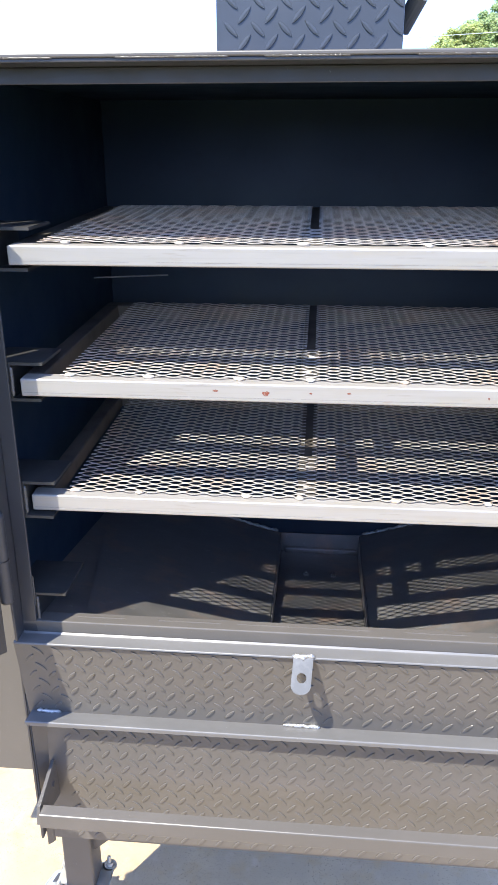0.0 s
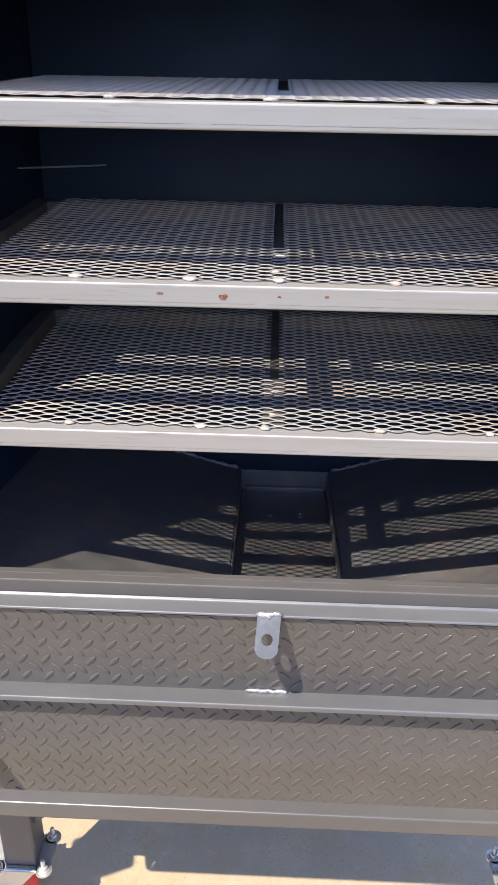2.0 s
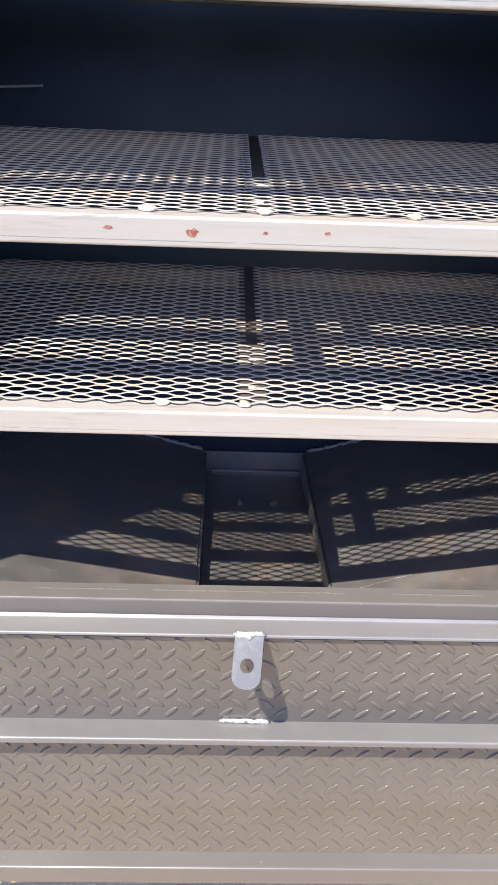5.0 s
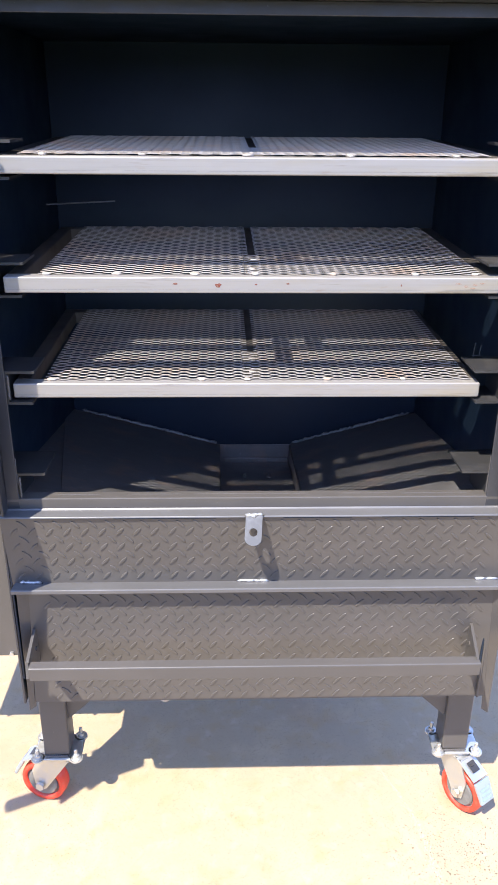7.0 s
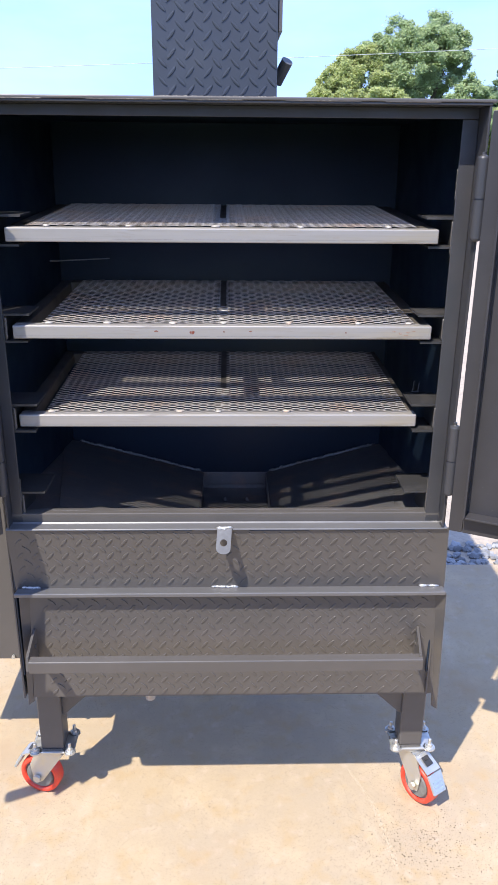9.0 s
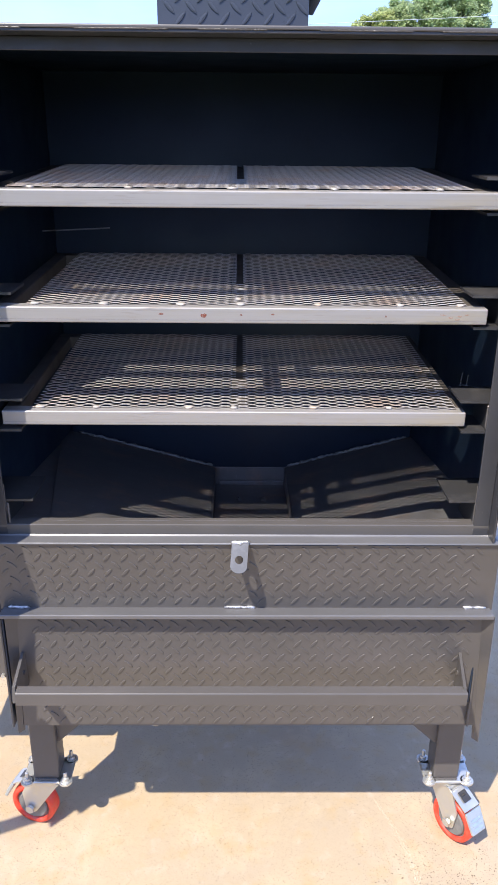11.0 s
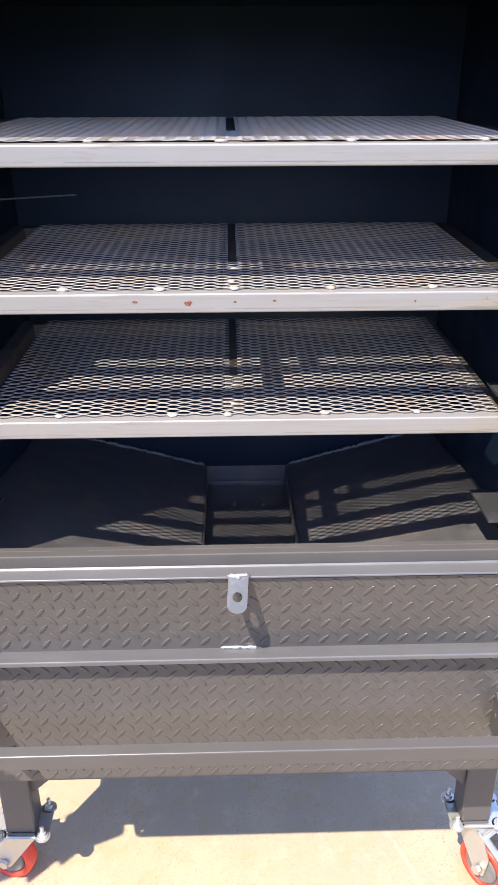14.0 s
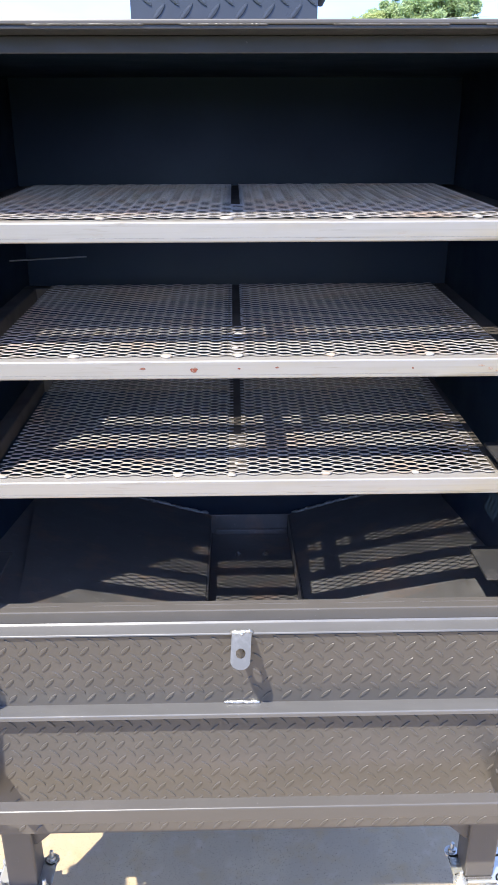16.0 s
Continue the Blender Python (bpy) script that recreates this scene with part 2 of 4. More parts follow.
blotch(CONCRETE, 420.0, (0.228, 0.177, 0.123), 0.60, 0.66, 0.5, 2.0, cluster=6.0)
pits(CONCRETE, 400.0, (0.14, 0.105, 0.065), 0.46, 0.7, 7.0, 0.30, 0.58)
pits(CONCRETE, 230.0, (0.11, 0.083, 0.055), 0.36, 0.65, 5.0)
pits(CONCRETE, 120.0, (0.13, 0.10, 0.068), 0.28, 0.6, 4.0, 0.46, 0.64)
blotch(CONCRETE, 2.3, (0.389, 0.260, 0.136), 0.54, 0.72, 0.6)
blotch(CONCRETE, 3.4, (0.551, 0.465, 0.339), 0.60, 0.72, 0.6, stretch=(1.0, 0.25, 1.0))
bump(CONCRETE, 130.0, 0.22, 0.002)

PIT = material("dark_pit", (0.13, 0.10, 0.07), 0.95, 0.0, 0.1)
blotch(PIT, 60.0, (0.24, 0.185, 0.125), 0.45, 0.6, 0.9)

BLOCK_WALL = material("block_wall_grey", (0.24, 0.22, 0.20), 0.8, 0.0, 0.3)
blotch(BLOCK_WALL, 3.0, (0.20, 0.185, 0.17), 0.45, 0.7, 0.8)
bump(BLOCK_WALL, 30.0, 0.2, 0.004)

GRAVEL = material("pale_gravel", (0.44, 0.37, 0.285), 0.9, 0.0, 0.2)
blotch(GRAVEL, 26.0, (0.37, 0.31, 0.24), 0.45, 0.62, 0.8)
blotch(GRAVEL, 70.0, (0.25, 0.21, 0.17), 0.62, 0.72, 0.6)
bump(GRAVEL, 40.0, 0.7, 0.02)

STONE = material("grey_pebble", (0.46, 0.46, 0.46), 0.75, 0.0, 0.3)
n_, l_ = STONE.node_tree.nodes, STONE.node_tree.links
geo_ = n_.new("ShaderNodeNewGeometry")
rng_ = n_.new("ShaderNodeMapRange")
rng_.inputs["To Min"].default_value, rng_.inputs["To Max"].default_value = 0.12, 0.34
comb_ = n_.new("ShaderNodeCombineColor")
l_.new(geo_.outputs["Random Per Island"], rng_.inputs["Value"])
for ch in ("Red", "Green", "Blue"):
    l_.new(rng_.outputs["Result"], comb_.inputs[ch])
l_.new(comb_.outputs["Color"], n_["Principled BSDF"].inputs["Base Color"])
blotch(STONE, 50.0, (0.30, 0.29, 0.28), 0.5, 0.7, 0.5)

GRASS = material("grass", (0.085, 0.14, 0.035), 0.95, 0.0, 0.2)
blotch(GRASS, 0.8, (0.13, 0.17, 0.05), 0.4, 0.7, 0.9)
bump(GRASS, 8.0, 0.9, 0.1)

BARK = material("bark", (0.10, 0.075, 0.055), 0.95)
bump(BARK, 9.0, 0.9, 0.04, stretch=(1, 1, 0.3))
WIRE = material("wire_grey", (0.55, 0.55, 0.56), 0.6)


def leaf_material(name, a, b):
    m = material(name, a, 0.55, 0.0, 0.35)
    n, l = m.node_tree.nodes, m.node_tree.links
    g = n.new("ShaderNodeNewGeometry")
    mix = n.new("ShaderNodeMix")
    mix.data_type = "RGBA"
    mix.inputs["A"].default_value, mix.inputs["B"].default_value = (*a, 1), (*b, 1)
    l.new(g.outputs["Random Per Island"], mix.inputs["Factor"])
    p = n["Principled BSDF"]
    l.new(mix.outputs["Result"], p.inputs["Base Color"])
    tr = n.new("ShaderNodeBsdfTranslucent")
    l.new(mix.outputs["Result"], tr.inputs["Color"])
    ms = n.new("ShaderNodeMixShader")
    ms.inputs["Fac"].default_value = 0.5
    l.new(p.outputs["BSDF"], ms.inputs[1])
    l.new(tr.outputs["BSDF"], ms.inputs[2])
    l.new(ms.outputs["Shader"], n["Material Output"].inputs["Surface"])
    return m


# Leaf colours are lifted and greyed; the distant haze is put into them.
LEAF = leaf_material("leaf_green", (0.31, 0.40, 0.20), (0.52, 0.60, 0.31))
LEAF_DARK = leaf_material("leaf_dark", (0.19, 0.28, 0.15), (0.28, 0.37, 0.20))
LEAF_LIGHT = leaf_material("leaf_light", (0.40, 0.46, 0.18), (0.60, 0.63, 0.28))


# ---- building helpers ----
def part(name, bm, mat, parent=None, label="", smooth=False):
    """One mesh object from a bmesh, under its thing or part."""
    me = bpy.data.meshes.new(name)
    bmesh.ops.recalc_face_normals(bm, faces=bm.faces)
    bm.to_mesh(me)
    bm.free()
    me.materials.append(mat)
    if smooth:
        for f in me.polygons:
            f.use_smooth = True
    ob = new(name, me)
    if parent:
        ob.parent = parent
    if label:
        tagged(ob, label)
    return ob


def thing(name, label, category, group="", at=(0, 0, 0)):
    ob = new(name)
    ob.location = at
    ob.empty_display_size = 0.1
    return tagged(ob, label, category, group)


def solid(bm, pts8, bevel=0.0, segs=2):
    """A box from eight corners (bottom four round, then top four round)."""
    v = [bm.verts.new(p) for p in pts8]
    fs = [bm.faces.new([v[i] for i in q]) for q in ((3, 2, 1, 0), (4, 5, 6, 7), (0, 1, 5, 4), (1, 2, 6, 5), (2, 3, 7, 6), (3, 0, 4, 7))]
    if bevel:
        es = list({e for f in fs for e in f.edges})
        bmesh.ops.bevel(bm, geom=es, offset=bevel, segments=segs, affect="EDGES", profile=0.5)


def box(bm, x0, x1, y0, y1, z0, z1, bevel=0.0, segs=2):
    solid(bm, [(x0, y0, z0), (x1, y0, z0), (x1, y1, z0), (x0, y1, z0), (x0, y0, z1), (x1, y0, z1), (x1, y1, z1), (x0, y1, z1)], bevel, segs)


def sheet(bm, pts, thick):
    """A plate of the given thickness under a flat polygon, along its normal."""
    pts = [Vector(p) for p in pts]
    nrm = (pts[1] - pts[0]).cross(pts[2] - pts[0]).normalized() * thick
    a = [bm.verts.new(p) for p in pts]
    b = [bm.verts.new(p - nrm) for p in pts]
    k = len(pts)
    bm.faces.new(a)
    bm.faces.new(b[::-1])
    for i in range(k):
        bm.faces.new((a[i], b[i], b[(i + 1) % k], a[(i + 1) % k]))


def extrude_profile(bm, prof, x0, x1):
    """A (y, z) outline drawn along x."""
    a = [bm.verts.new((x0, y, z)) for y, z in prof]
    b = [bm.verts.new((x1, y, z)) for y, z in prof]
    k = len(prof)
    bm.faces.new(a[::-1])
    bm.faces.new(b)
    for i in range(k):
        bm.faces.new((a[i], a[(i + 1) % k], b[(i + 1) % k], b[i]))


def rounded(prof, radii, segs=4):
    """Round the corners of a closed outline; radii: corner index -> radius."""
    out = []
    k = len(prof)
    for i, p in enumerate(prof):
        r = radii.get(i, 0.0)
        if not r:
            out.append(p)
            continue
        p, a, c = Vector((*p, 0)), Vector((*prof[i - 1], 0)), Vector((*prof[(i + 1) % k], 0))
        u, w = p + (a - p).normalized() * r, p + (c - p).normalized() * r
        for j in range(segs + 1):
            f = j / segs
            q = u * (1 - f) ** 2 + p * 2 * f * (1 - f) + w * f ** 2
            out.append((q.x, q.y))
    return out


def rod(bm, p, q, r, segs=14, r2=None, caps=True):
    p, q = Vector(p), Vector(q)
    d = q - p
    m = Matrix.Translation((p + q) / 2) @ d.to_track_quat("Z", "Y").to_matrix().to_4x4()
    bmesh.ops.create_cone(bm, cap_ends=caps, segments=segs, radius1=r, radius2=r if r2 is None else r2, depth=d.length, matrix=m)


def bead(bm, p, q, r, seed=0, step=0.004, wander=0.12):
    """An uneven weld bead: one rippled, flattened sweep from p to q."""
    rnd = random.Random(seed)
    p, q = Vector(p), Vector(q)
    d = (q - p).normalized()
    u = d.orthogonal().normalized()
    v = d.cross(u)
    k = max(4, int((q - p).length / (step * 0.5)))
    K = 8
    rings = []
    for i in range(k + 1):
        end = 0.45 if i in (0, k) else 1.0
        rr = r * end * (0.94 + 0.12 * (i % 2)) * rnd.uniform(1 - wander, 1 + wander)
        c = p.lerp(q, i / k) + (u * rnd.uniform(-wander, wander) + v * rnd.uniform(-wander, wander)) * r
        rings.append([bm.verts.new(c + (u * math.cos(2 * math.pi * a / K) + v * math.sin(2 * math.pi * a / K)) * rr) for a in range(K)])
    for a, b in zip(rings, rings[1:]):
        for m in range(K):
            bm.faces.new((a[m], a[(m + 1) % K], b[(m + 1) % K], b[m]))
    bm.faces.new(rings[0][::-1])
    bm.faces.new(rings[-1])


def lathe(bm, p, d, prof, segs=16):
    """A turned body: (distance along d, radius) from the point p."""
    p, d = Vector(p), Vector(d).normalized()
    u = d.orthogonal().normalized()
    v = d.cross(u)
    rings = [[bm.verts.new(p + d * t + (u * math.cos(2 * math.pi * a / segs) + v * math.sin(2 * math.pi * a / segs)) * r) for a in range(segs)] for t, r in prof]
    for a, b in zip(rings, rings[1:]):
        for m in range(segs):
            bm.faces.new((a[m], a[(m + 1) % segs], b[(m + 1) % segs], b[m]))
    bm.faces.new(rings[0][::-1])
    bm.faces.new(rings[-1])


def lug_mesh(bm, origin, u, v, w, nu, nv, pitch=0.03, offu=0.0, offv=0.0, pitchv=0.0, height=0.0016, length=0.0215, width=0.0058, first=0):
    """Raised lens-shaped lugs, crossing by turns, over nu x nv cells of a plate spanned by u and v with outward normal w."""
    pv = pitchv or pitch
    o, u, v, w = Vector(origin), Vector(u), Vector(v), Vector(w)

    def lug(cu, cv, s):
        a = (u + v * s).normalized()
        b = (v - u * s).normalized()
        c = o + u * cu + v * cv
        shape = ((-0.5, 0), (-0.40, 0.24), (-0.22, 0.42), (0, 0.5), (0.22, 0.42), (0.40, 0.24), (0.5, 0), (0.40, -0.24), (0.22, -0.42), (0, -0.5), (-0.22, -0.42), (-0.40, -0.24))
        base = [bm.verts.new(c + a * ta * length + b * tb * width - w * 0.0002) for ta, tb in shape]
        edge = [bm.verts.new(c + a * ta * length * 0.95 + b * tb * width * 0.84 + w * height * 0.82) for ta, tb in shape]
        crown = [bm.verts.new(c + a * t * length + w * height) for t in (-0.3, 0.0, 0.3)]
        for k in range(12):
            bm.faces.new((base[k], base[(k + 1) % 12], edge[(k + 1) % 12], edge[k]))
        e, q = edge, crown
        for f in ((e[11], e[0], e[1], q[0]), (e[1], e[2], q[0]), (e[2], e[3], q[1], q[0]), (e[3], e[4], q[2], q[1]), (e[4], e[5], q[2]),
                  (e[5], e[6], e[7], q[2]), (e[7], e[8], q[2]), (e[8], e[9], q[1], q[2]), (e[9], e[10], q[0], q[1]), (e[10], e[11], q[0])):
            bm.faces.new(f)

    for i in range(nu):
        for j in range(nv):
            lug(offu + i * pitch, offv + j * pv, 1.2)
    for i in range(first, nu):
        for j in range(nv):
            lug(offu + (i + 0.5) * pitch, offv + (j + 0.5) * pv, -1.0)


# ---- ground ----
slab_bm = bmesh.new()
box(slab_bm, -5.5, 5.5, -1.9, 2.07, -0.12, 0.0, 0.004)
slab = part("pavement", slab_bm, CONCRETE)
tagged(slab, "tan concrete slab, speckled and sunlit", "pavement", kind="structure")
# a pale scuff of many small flecks, curving across the slab, and dark pits crowded beside it
scuff_rnd = random.Random(41)


def fleck(bm, cx, cy, size, z):
    turn = scuff_rnd.uniform(0, 3.1)
    bm.faces.new([bm.verts.new((cx + size * scuff_rnd.uniform(0.6, 1.2) * math.cos(turn + q * 1.257), cy + size * scuff_rnd.uniform(0.6, 1.2) * math.sin(turn + q * 1.257), z)) for q in range(5)])


scuff_bm = bmesh.new()
for k in range(1100):
    u = scuff_rnd.random()
    fleck(scuff_bm, 0.306 + 0.072 * u + 0.012 * math.sin(4.0 * u) + scuff_rnd.gauss(0, 0.0022 + 0.003 * u), 1.04 - 0.27 * u + scuff_rnd.gauss(0, 0.004), scuff_rnd.uniform(0.0005, 0.0014), 0.0004 + 0.0000005 * k)
part("scuff_mark", scuff_bm, SCUFF, slab, "pale dusty scuff")
pit_bm = bmesh.new()
for k in range(900):
    fleck(pit_bm, scuff_rnd.gauss(0.431, 0.075), scuff_rnd.gauss(0.820, 0.055), 0.0005 + 0.0016 * scuff_rnd.random() ** 3, 0.0010 + 0.0000005 * k)
part("pit_marks", pit_bm, PIT, slab, "small dark pits")

gr_bm = bmesh.new()
N_RING = 64
rings = [0.0, 30.0, 120.0, 600.0, 3500.0]
prev = None
for r in rings:
    if r == 0.0:
        ring = [gr_bm.verts.new((0, 0, -0.10))]
    else:
        ring = [gr_bm.verts.new((r * math.cos(a), r * math.sin(a), -0.10 - 0.002 * r ** 0.5)) for a in (2 * math.pi * i / N_RING for i in range(N_RING))]
    if prev:
        for i in range(N_RING):
            j = (i + 1) % N_RING
            gr_bm.faces.new((prev[0], ring[i], ring[j]) if len(prev) == 1 else (prev[i], ring[i], ring[j], prev[j]))
    prev = ring
tagged(part("ground", gr_bm, GRASS), "green grass reaching to the horizon", "grass", kind="structure")

bed_bm = bmesh.new()
box(bed_bm, -9.0, 9.0, 2.075, 16.0, -0.09, -0.022)
tagged(part("gravel_bed", bed_bm, GRAVEL), "pale gravel bed beside the concrete slab", "gravel", kind="structure")

# unseen plain wall added behind the viewer to keep low sky out of the cabinet
back_bm = bmesh.new()
box(back_bm, -13.0, 13.0, -9.2, -9.0, -0.12, 1.8, 0.01)
tagged(part("sky_block_wall", back_bm, BLOCK_WALL), "unseen plain grey-brown wall added to block low sky", "wall", kind="structure")

rnd = random.Random(4)
peb_bm = bmesh.new()
for k in range(620):
    px, py = rnd.uniform(0.35, 2.0), 2.085 + rnd.random() ** 1.2 * 0.19
    s = rnd.uniform(0.012, 0.022)
    m = pose(px, py, -0.022 + s * 0.25, rnd.uniform(-25, 25), rnd.uniform(-25, 25), rnd.uniform(0, 360)) @ Matrix.Diagonal((s * rnd.uniform(0.9, 1.3), s * rnd.uniform(0.6, 0.9), s * rnd.uniform(0.45, 0.7), 1))
    made = bmesh.ops.create_icosphere(peb_bm, subdivisions=1, radius=1.0, matrix=m)
    for v in made["verts"]:
        v.co += Vector([rnd.uniform(-0.12, 0.12) * s for _ in range(3)])
tagged(part("pebbles", peb_bm, STONE), "loose grey river pebbles in a bed", "pebbles", kind="stuff")

# ---- smoker cabinet ----
XL, XR = -0.425, 0.437            # outer side walls
OL, OR = -0.386, 0.394            # door opening
YF, YB = 0.866, 1.548              # front frame, back wall
ZT = 1.512                        # roof top
ZB = 0.342                        # bottom of the base

smoker = thing("smoker_cabinet", "charcoal painted steel barbecue smoker with open doors on red casters", "smoker", at=(0.006, 1.3, 0))


def under(ob, parent):
    """Keep an object where it is while it becomes a part."""
    ob.parent = parent
    ob.matrix_parent_inverse = parent.matrix_basis.inverted()
    return ob


def sp(name, bm, mat, label="", smooth=False):
    return under(part(name, bm, mat, None, label, smooth), smoker)


def sbox(name, mat, dims, bevel=0.0012, label=""):
    bm = bmesh.new()
    box(bm, *dims, bevel)
    return sp(name, bm, mat, label)


# shell: painted outside, black inside (an inner skin of its own)
sbox("side_wall", PAINT, (XL, XL + 0.004, YF + 0.030, YB, ZB, ZT - 0.004))
sbox("side_wall", PAINT, (XR - 0.004, XR, YF + 0.030, YB, ZB, ZT - 0.004))
sbox("back_wall", PAINT, (XL + 0.004, XR - 0.004, YB - 0.004, YB, ZB, ZT - 0.004))
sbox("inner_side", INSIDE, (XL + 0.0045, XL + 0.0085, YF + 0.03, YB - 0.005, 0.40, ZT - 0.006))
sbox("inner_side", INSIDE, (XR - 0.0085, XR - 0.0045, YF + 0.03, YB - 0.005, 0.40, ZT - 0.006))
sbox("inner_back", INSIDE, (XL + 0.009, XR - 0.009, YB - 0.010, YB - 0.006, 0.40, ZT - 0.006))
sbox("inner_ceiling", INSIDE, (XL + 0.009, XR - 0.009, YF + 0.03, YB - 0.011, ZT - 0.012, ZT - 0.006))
roof_bm = bmesh.new()
box(roof_bm, XL + 0.004, XR - 0.006, 0.837, YB + 0.006, ZT - 0.0035, ZT + 0.0015, 0.0015)
sp("roof", roof_bm, PAINT)
base_bm = bmesh.new()
box(base_bm, XL + 0.006, XR - 0.006, 0.91, YB - 0.006, ZB + 0.012, ZB + 0.016)
sp("base_floor", base_bm, PAINT)

# front door frame: angle iron all round, its face set back and its outer leg standing forward
YA, YO, YT = 0.889, 0.864, 0.839   # frame face, front of the outer leg below and above
FL, FR = -0.411, 0.425            # outer edges of the frame
TOP_Z = 1.4865                    # top of the opening
sbox("frame_face", SHADED_PAINT, (FL + 0.0045, FR - 0.0045, YA, YA + 0.004, TOP_Z, ZT - 0.008), 0.0012)
leg_bm = bmesh.new()
extrude_profile(leg_bm, rounded([(YT, ZT - 0.0035), (YT, ZT - 0.0078), (YA + 0.004, ZT - 0.0078), (YA + 0.004, ZT - 0.0035)], {0: 0.0015, 1: 0.0015}), FL, FR)
sp("top_leg", leg_bm, SHADED_PAINT)
for k in range(5):
    weldline_bm = bmesh.new()
    x0 = OL + 0.02 + k * 0.155
    bead(weldline_bm, (x0, YT - 0.0005, ZT - 0.0032), (x0 + 0.09 + 0.03 * (k % 2), YT - 0.0005, ZT - 0.0032), 0.0013, k, 0.0045)
    sp("weld_bead", weldline_bm, PAINT)
for s, x_in, x_o in ((1, OR, FR), (-1, OL, FL)):
    jb = bmesh.new()
    box(jb, min(x_in, x_o - s * 0.0045), max(x_in, x_o - s * 0.0045), YA, YA + 0.004, 0.7585, TOP_Z - 0.0004, 0.0012)
    sp("frame_face", jb, SHADED_PAINT)
    jb = bmesh.new()
    xa, xb = min(x_o - s * 0.0042, x_o), max(x_o - s * 0.0042, x_o)
    solid(jb, [(xa, YO, 0.7585), (xb, YO, 0.7585), (xb, YA + 0.004, 0.7585), (xa, YA + 0.004, 0.7585),
               (xa, YT + 0.001, ZT - 0.0082), (xb, YT + 0.001, ZT - 0.0082), (xb, YA + 0.004, ZT - 0.0082), (xa, YA + 0.004, ZT - 0.0082)], 0.0014)
    sp("frame_leg", jb, SHADED_PAINT)
    for k, z0 in enumerate((1.36, 1.27, 0.80)):
        wb = bmesh.new()
        bead(wb, (x_in, YA + 0.004, z0), (x_in, YA + 0.004, z0 + 0.05), 0.0009, 60 + k, 0.004, 0.4)
        sp("weld_bead", wb, PAINT)

# sill: the lower angle iron, with a rough inner edge, and its outer leg as a ledge
sill_bm = bmesh.new()
extrude_profile(sill_bm, rounded([(0.8895, 0.7578), (0.8888, 0.7785), (0.9140, 0.7775), (0.9160, 0.775), (0.9160, 0.7578)], {1: 0.0025}), FL + 0.0045, FR - 0.0045)
sp("sill", sill_bm, PAINT)
for k in range(6):
    wb = bmesh.new()
    x0 = -0.33 + 0.118 * k
    bead(wb, (x0, 0.9045, 0.7776), (x0 + 0.075 + 0.02 * (k % 3), 0.9045, 0.7776), 0.0009, 70 + k, 0.005, 0.3)
    sp("weld_bead", wb, PAINT)
ledge_bm = bmesh.new()
extrude_profile(ledge_bm, rounded([(0.8640, 0.7542), (0.8648, 0.7566), (0.8862, 0.7576), (0.8885, 0.7602), (0.8885, 0.7542)], {1: 0.0012, 2: 0.0014}), -0.414, 0.4325)
sp("ledge", ledge_bm, LIT_PAINT)


def tread_panel(name, x0, x1, yt, zt, yb, zb, nu, nv, offu, offv, pv, flare=0.0, flare0=0.0):
    """A raised-lug plate between two horizontal edges."""
    bm = bmesh.new()
    top, bot = Vector((0, yt, zt)), Vector((0, yb, zb))
    v = (top - bot).normalized()
    w = Vector((1, 0, 0)).cross(v)
    solid(bm, [(x0 - flare0, yb, zb), (x1 + flare, yb, zb), Vector((x1 + flare, yb, zb)) - w * 0.004, Vector((x0 - flare0, yb, zb)) - w * 0.004,
               (x0, yt, zt), (x1, yt, zt), Vector((x1, yt, zt)) - w * 0.004, Vector((x0, yt, zt)) - w * 0.004])
    lug_mesh(bm, (x0, yb, zb), (1, 0, 0), v, w, nu, nv, 0.0291, offu, offv, pv)
    return sp(name, bm, PAINT, "charcoal raised-lug tread plate")


tread_panel("tread_panel", -0.416, 0.4375, 0.8685, 0.7535, 0.894, 0.607, 28, 4, 0.0195, 0.021, 0.0325, 0.0105)
tread_panel("tread_panel", -0.388, 0.4300, 0.886, 0.606, 0.9075, 0.336, 27, 8, 0.0281, 0.014, 0.0310, 0.0235, 0.019)
for x0, x1 in ((-0.23, -0.06), (0.05, 0.165), (0.215, 0.37)):
    sbox("seam_gap", INSIDE, (x0, x1, 0.8655, 0.8680, 0.7517, 0.7540), 0.0)

# ridge: angle iron under the upper tread plate, with welds
ridge_bm = bmesh.new()
extrude_profile(ridge_bm, rounded([(0.864, 0.6075), (0.8632, 0.6155), (0.894, 0.6115), (0.894, 0.607), (0.8675, 0.611), (0.868, 0.6075)], {1: 0.003}), -0.412, 0.443)
sp("ridge_angle", ridge_bm, LIT_PAINT)
for x0, x1, sd in ((-0.025, 0.03, 3), (-0.402, -0.365, 5), (0.395, 0.436, 8)):
    wb = bmesh.new()
    bead(wb, (x0, 0.8905, 0.6145), (x1, 0.8905, 0.6138), 0.0029, sd, 0.009, 0.22)
    sp("weld_bead", wb, FRESH_WELD, "bright uneven weld bead", True)

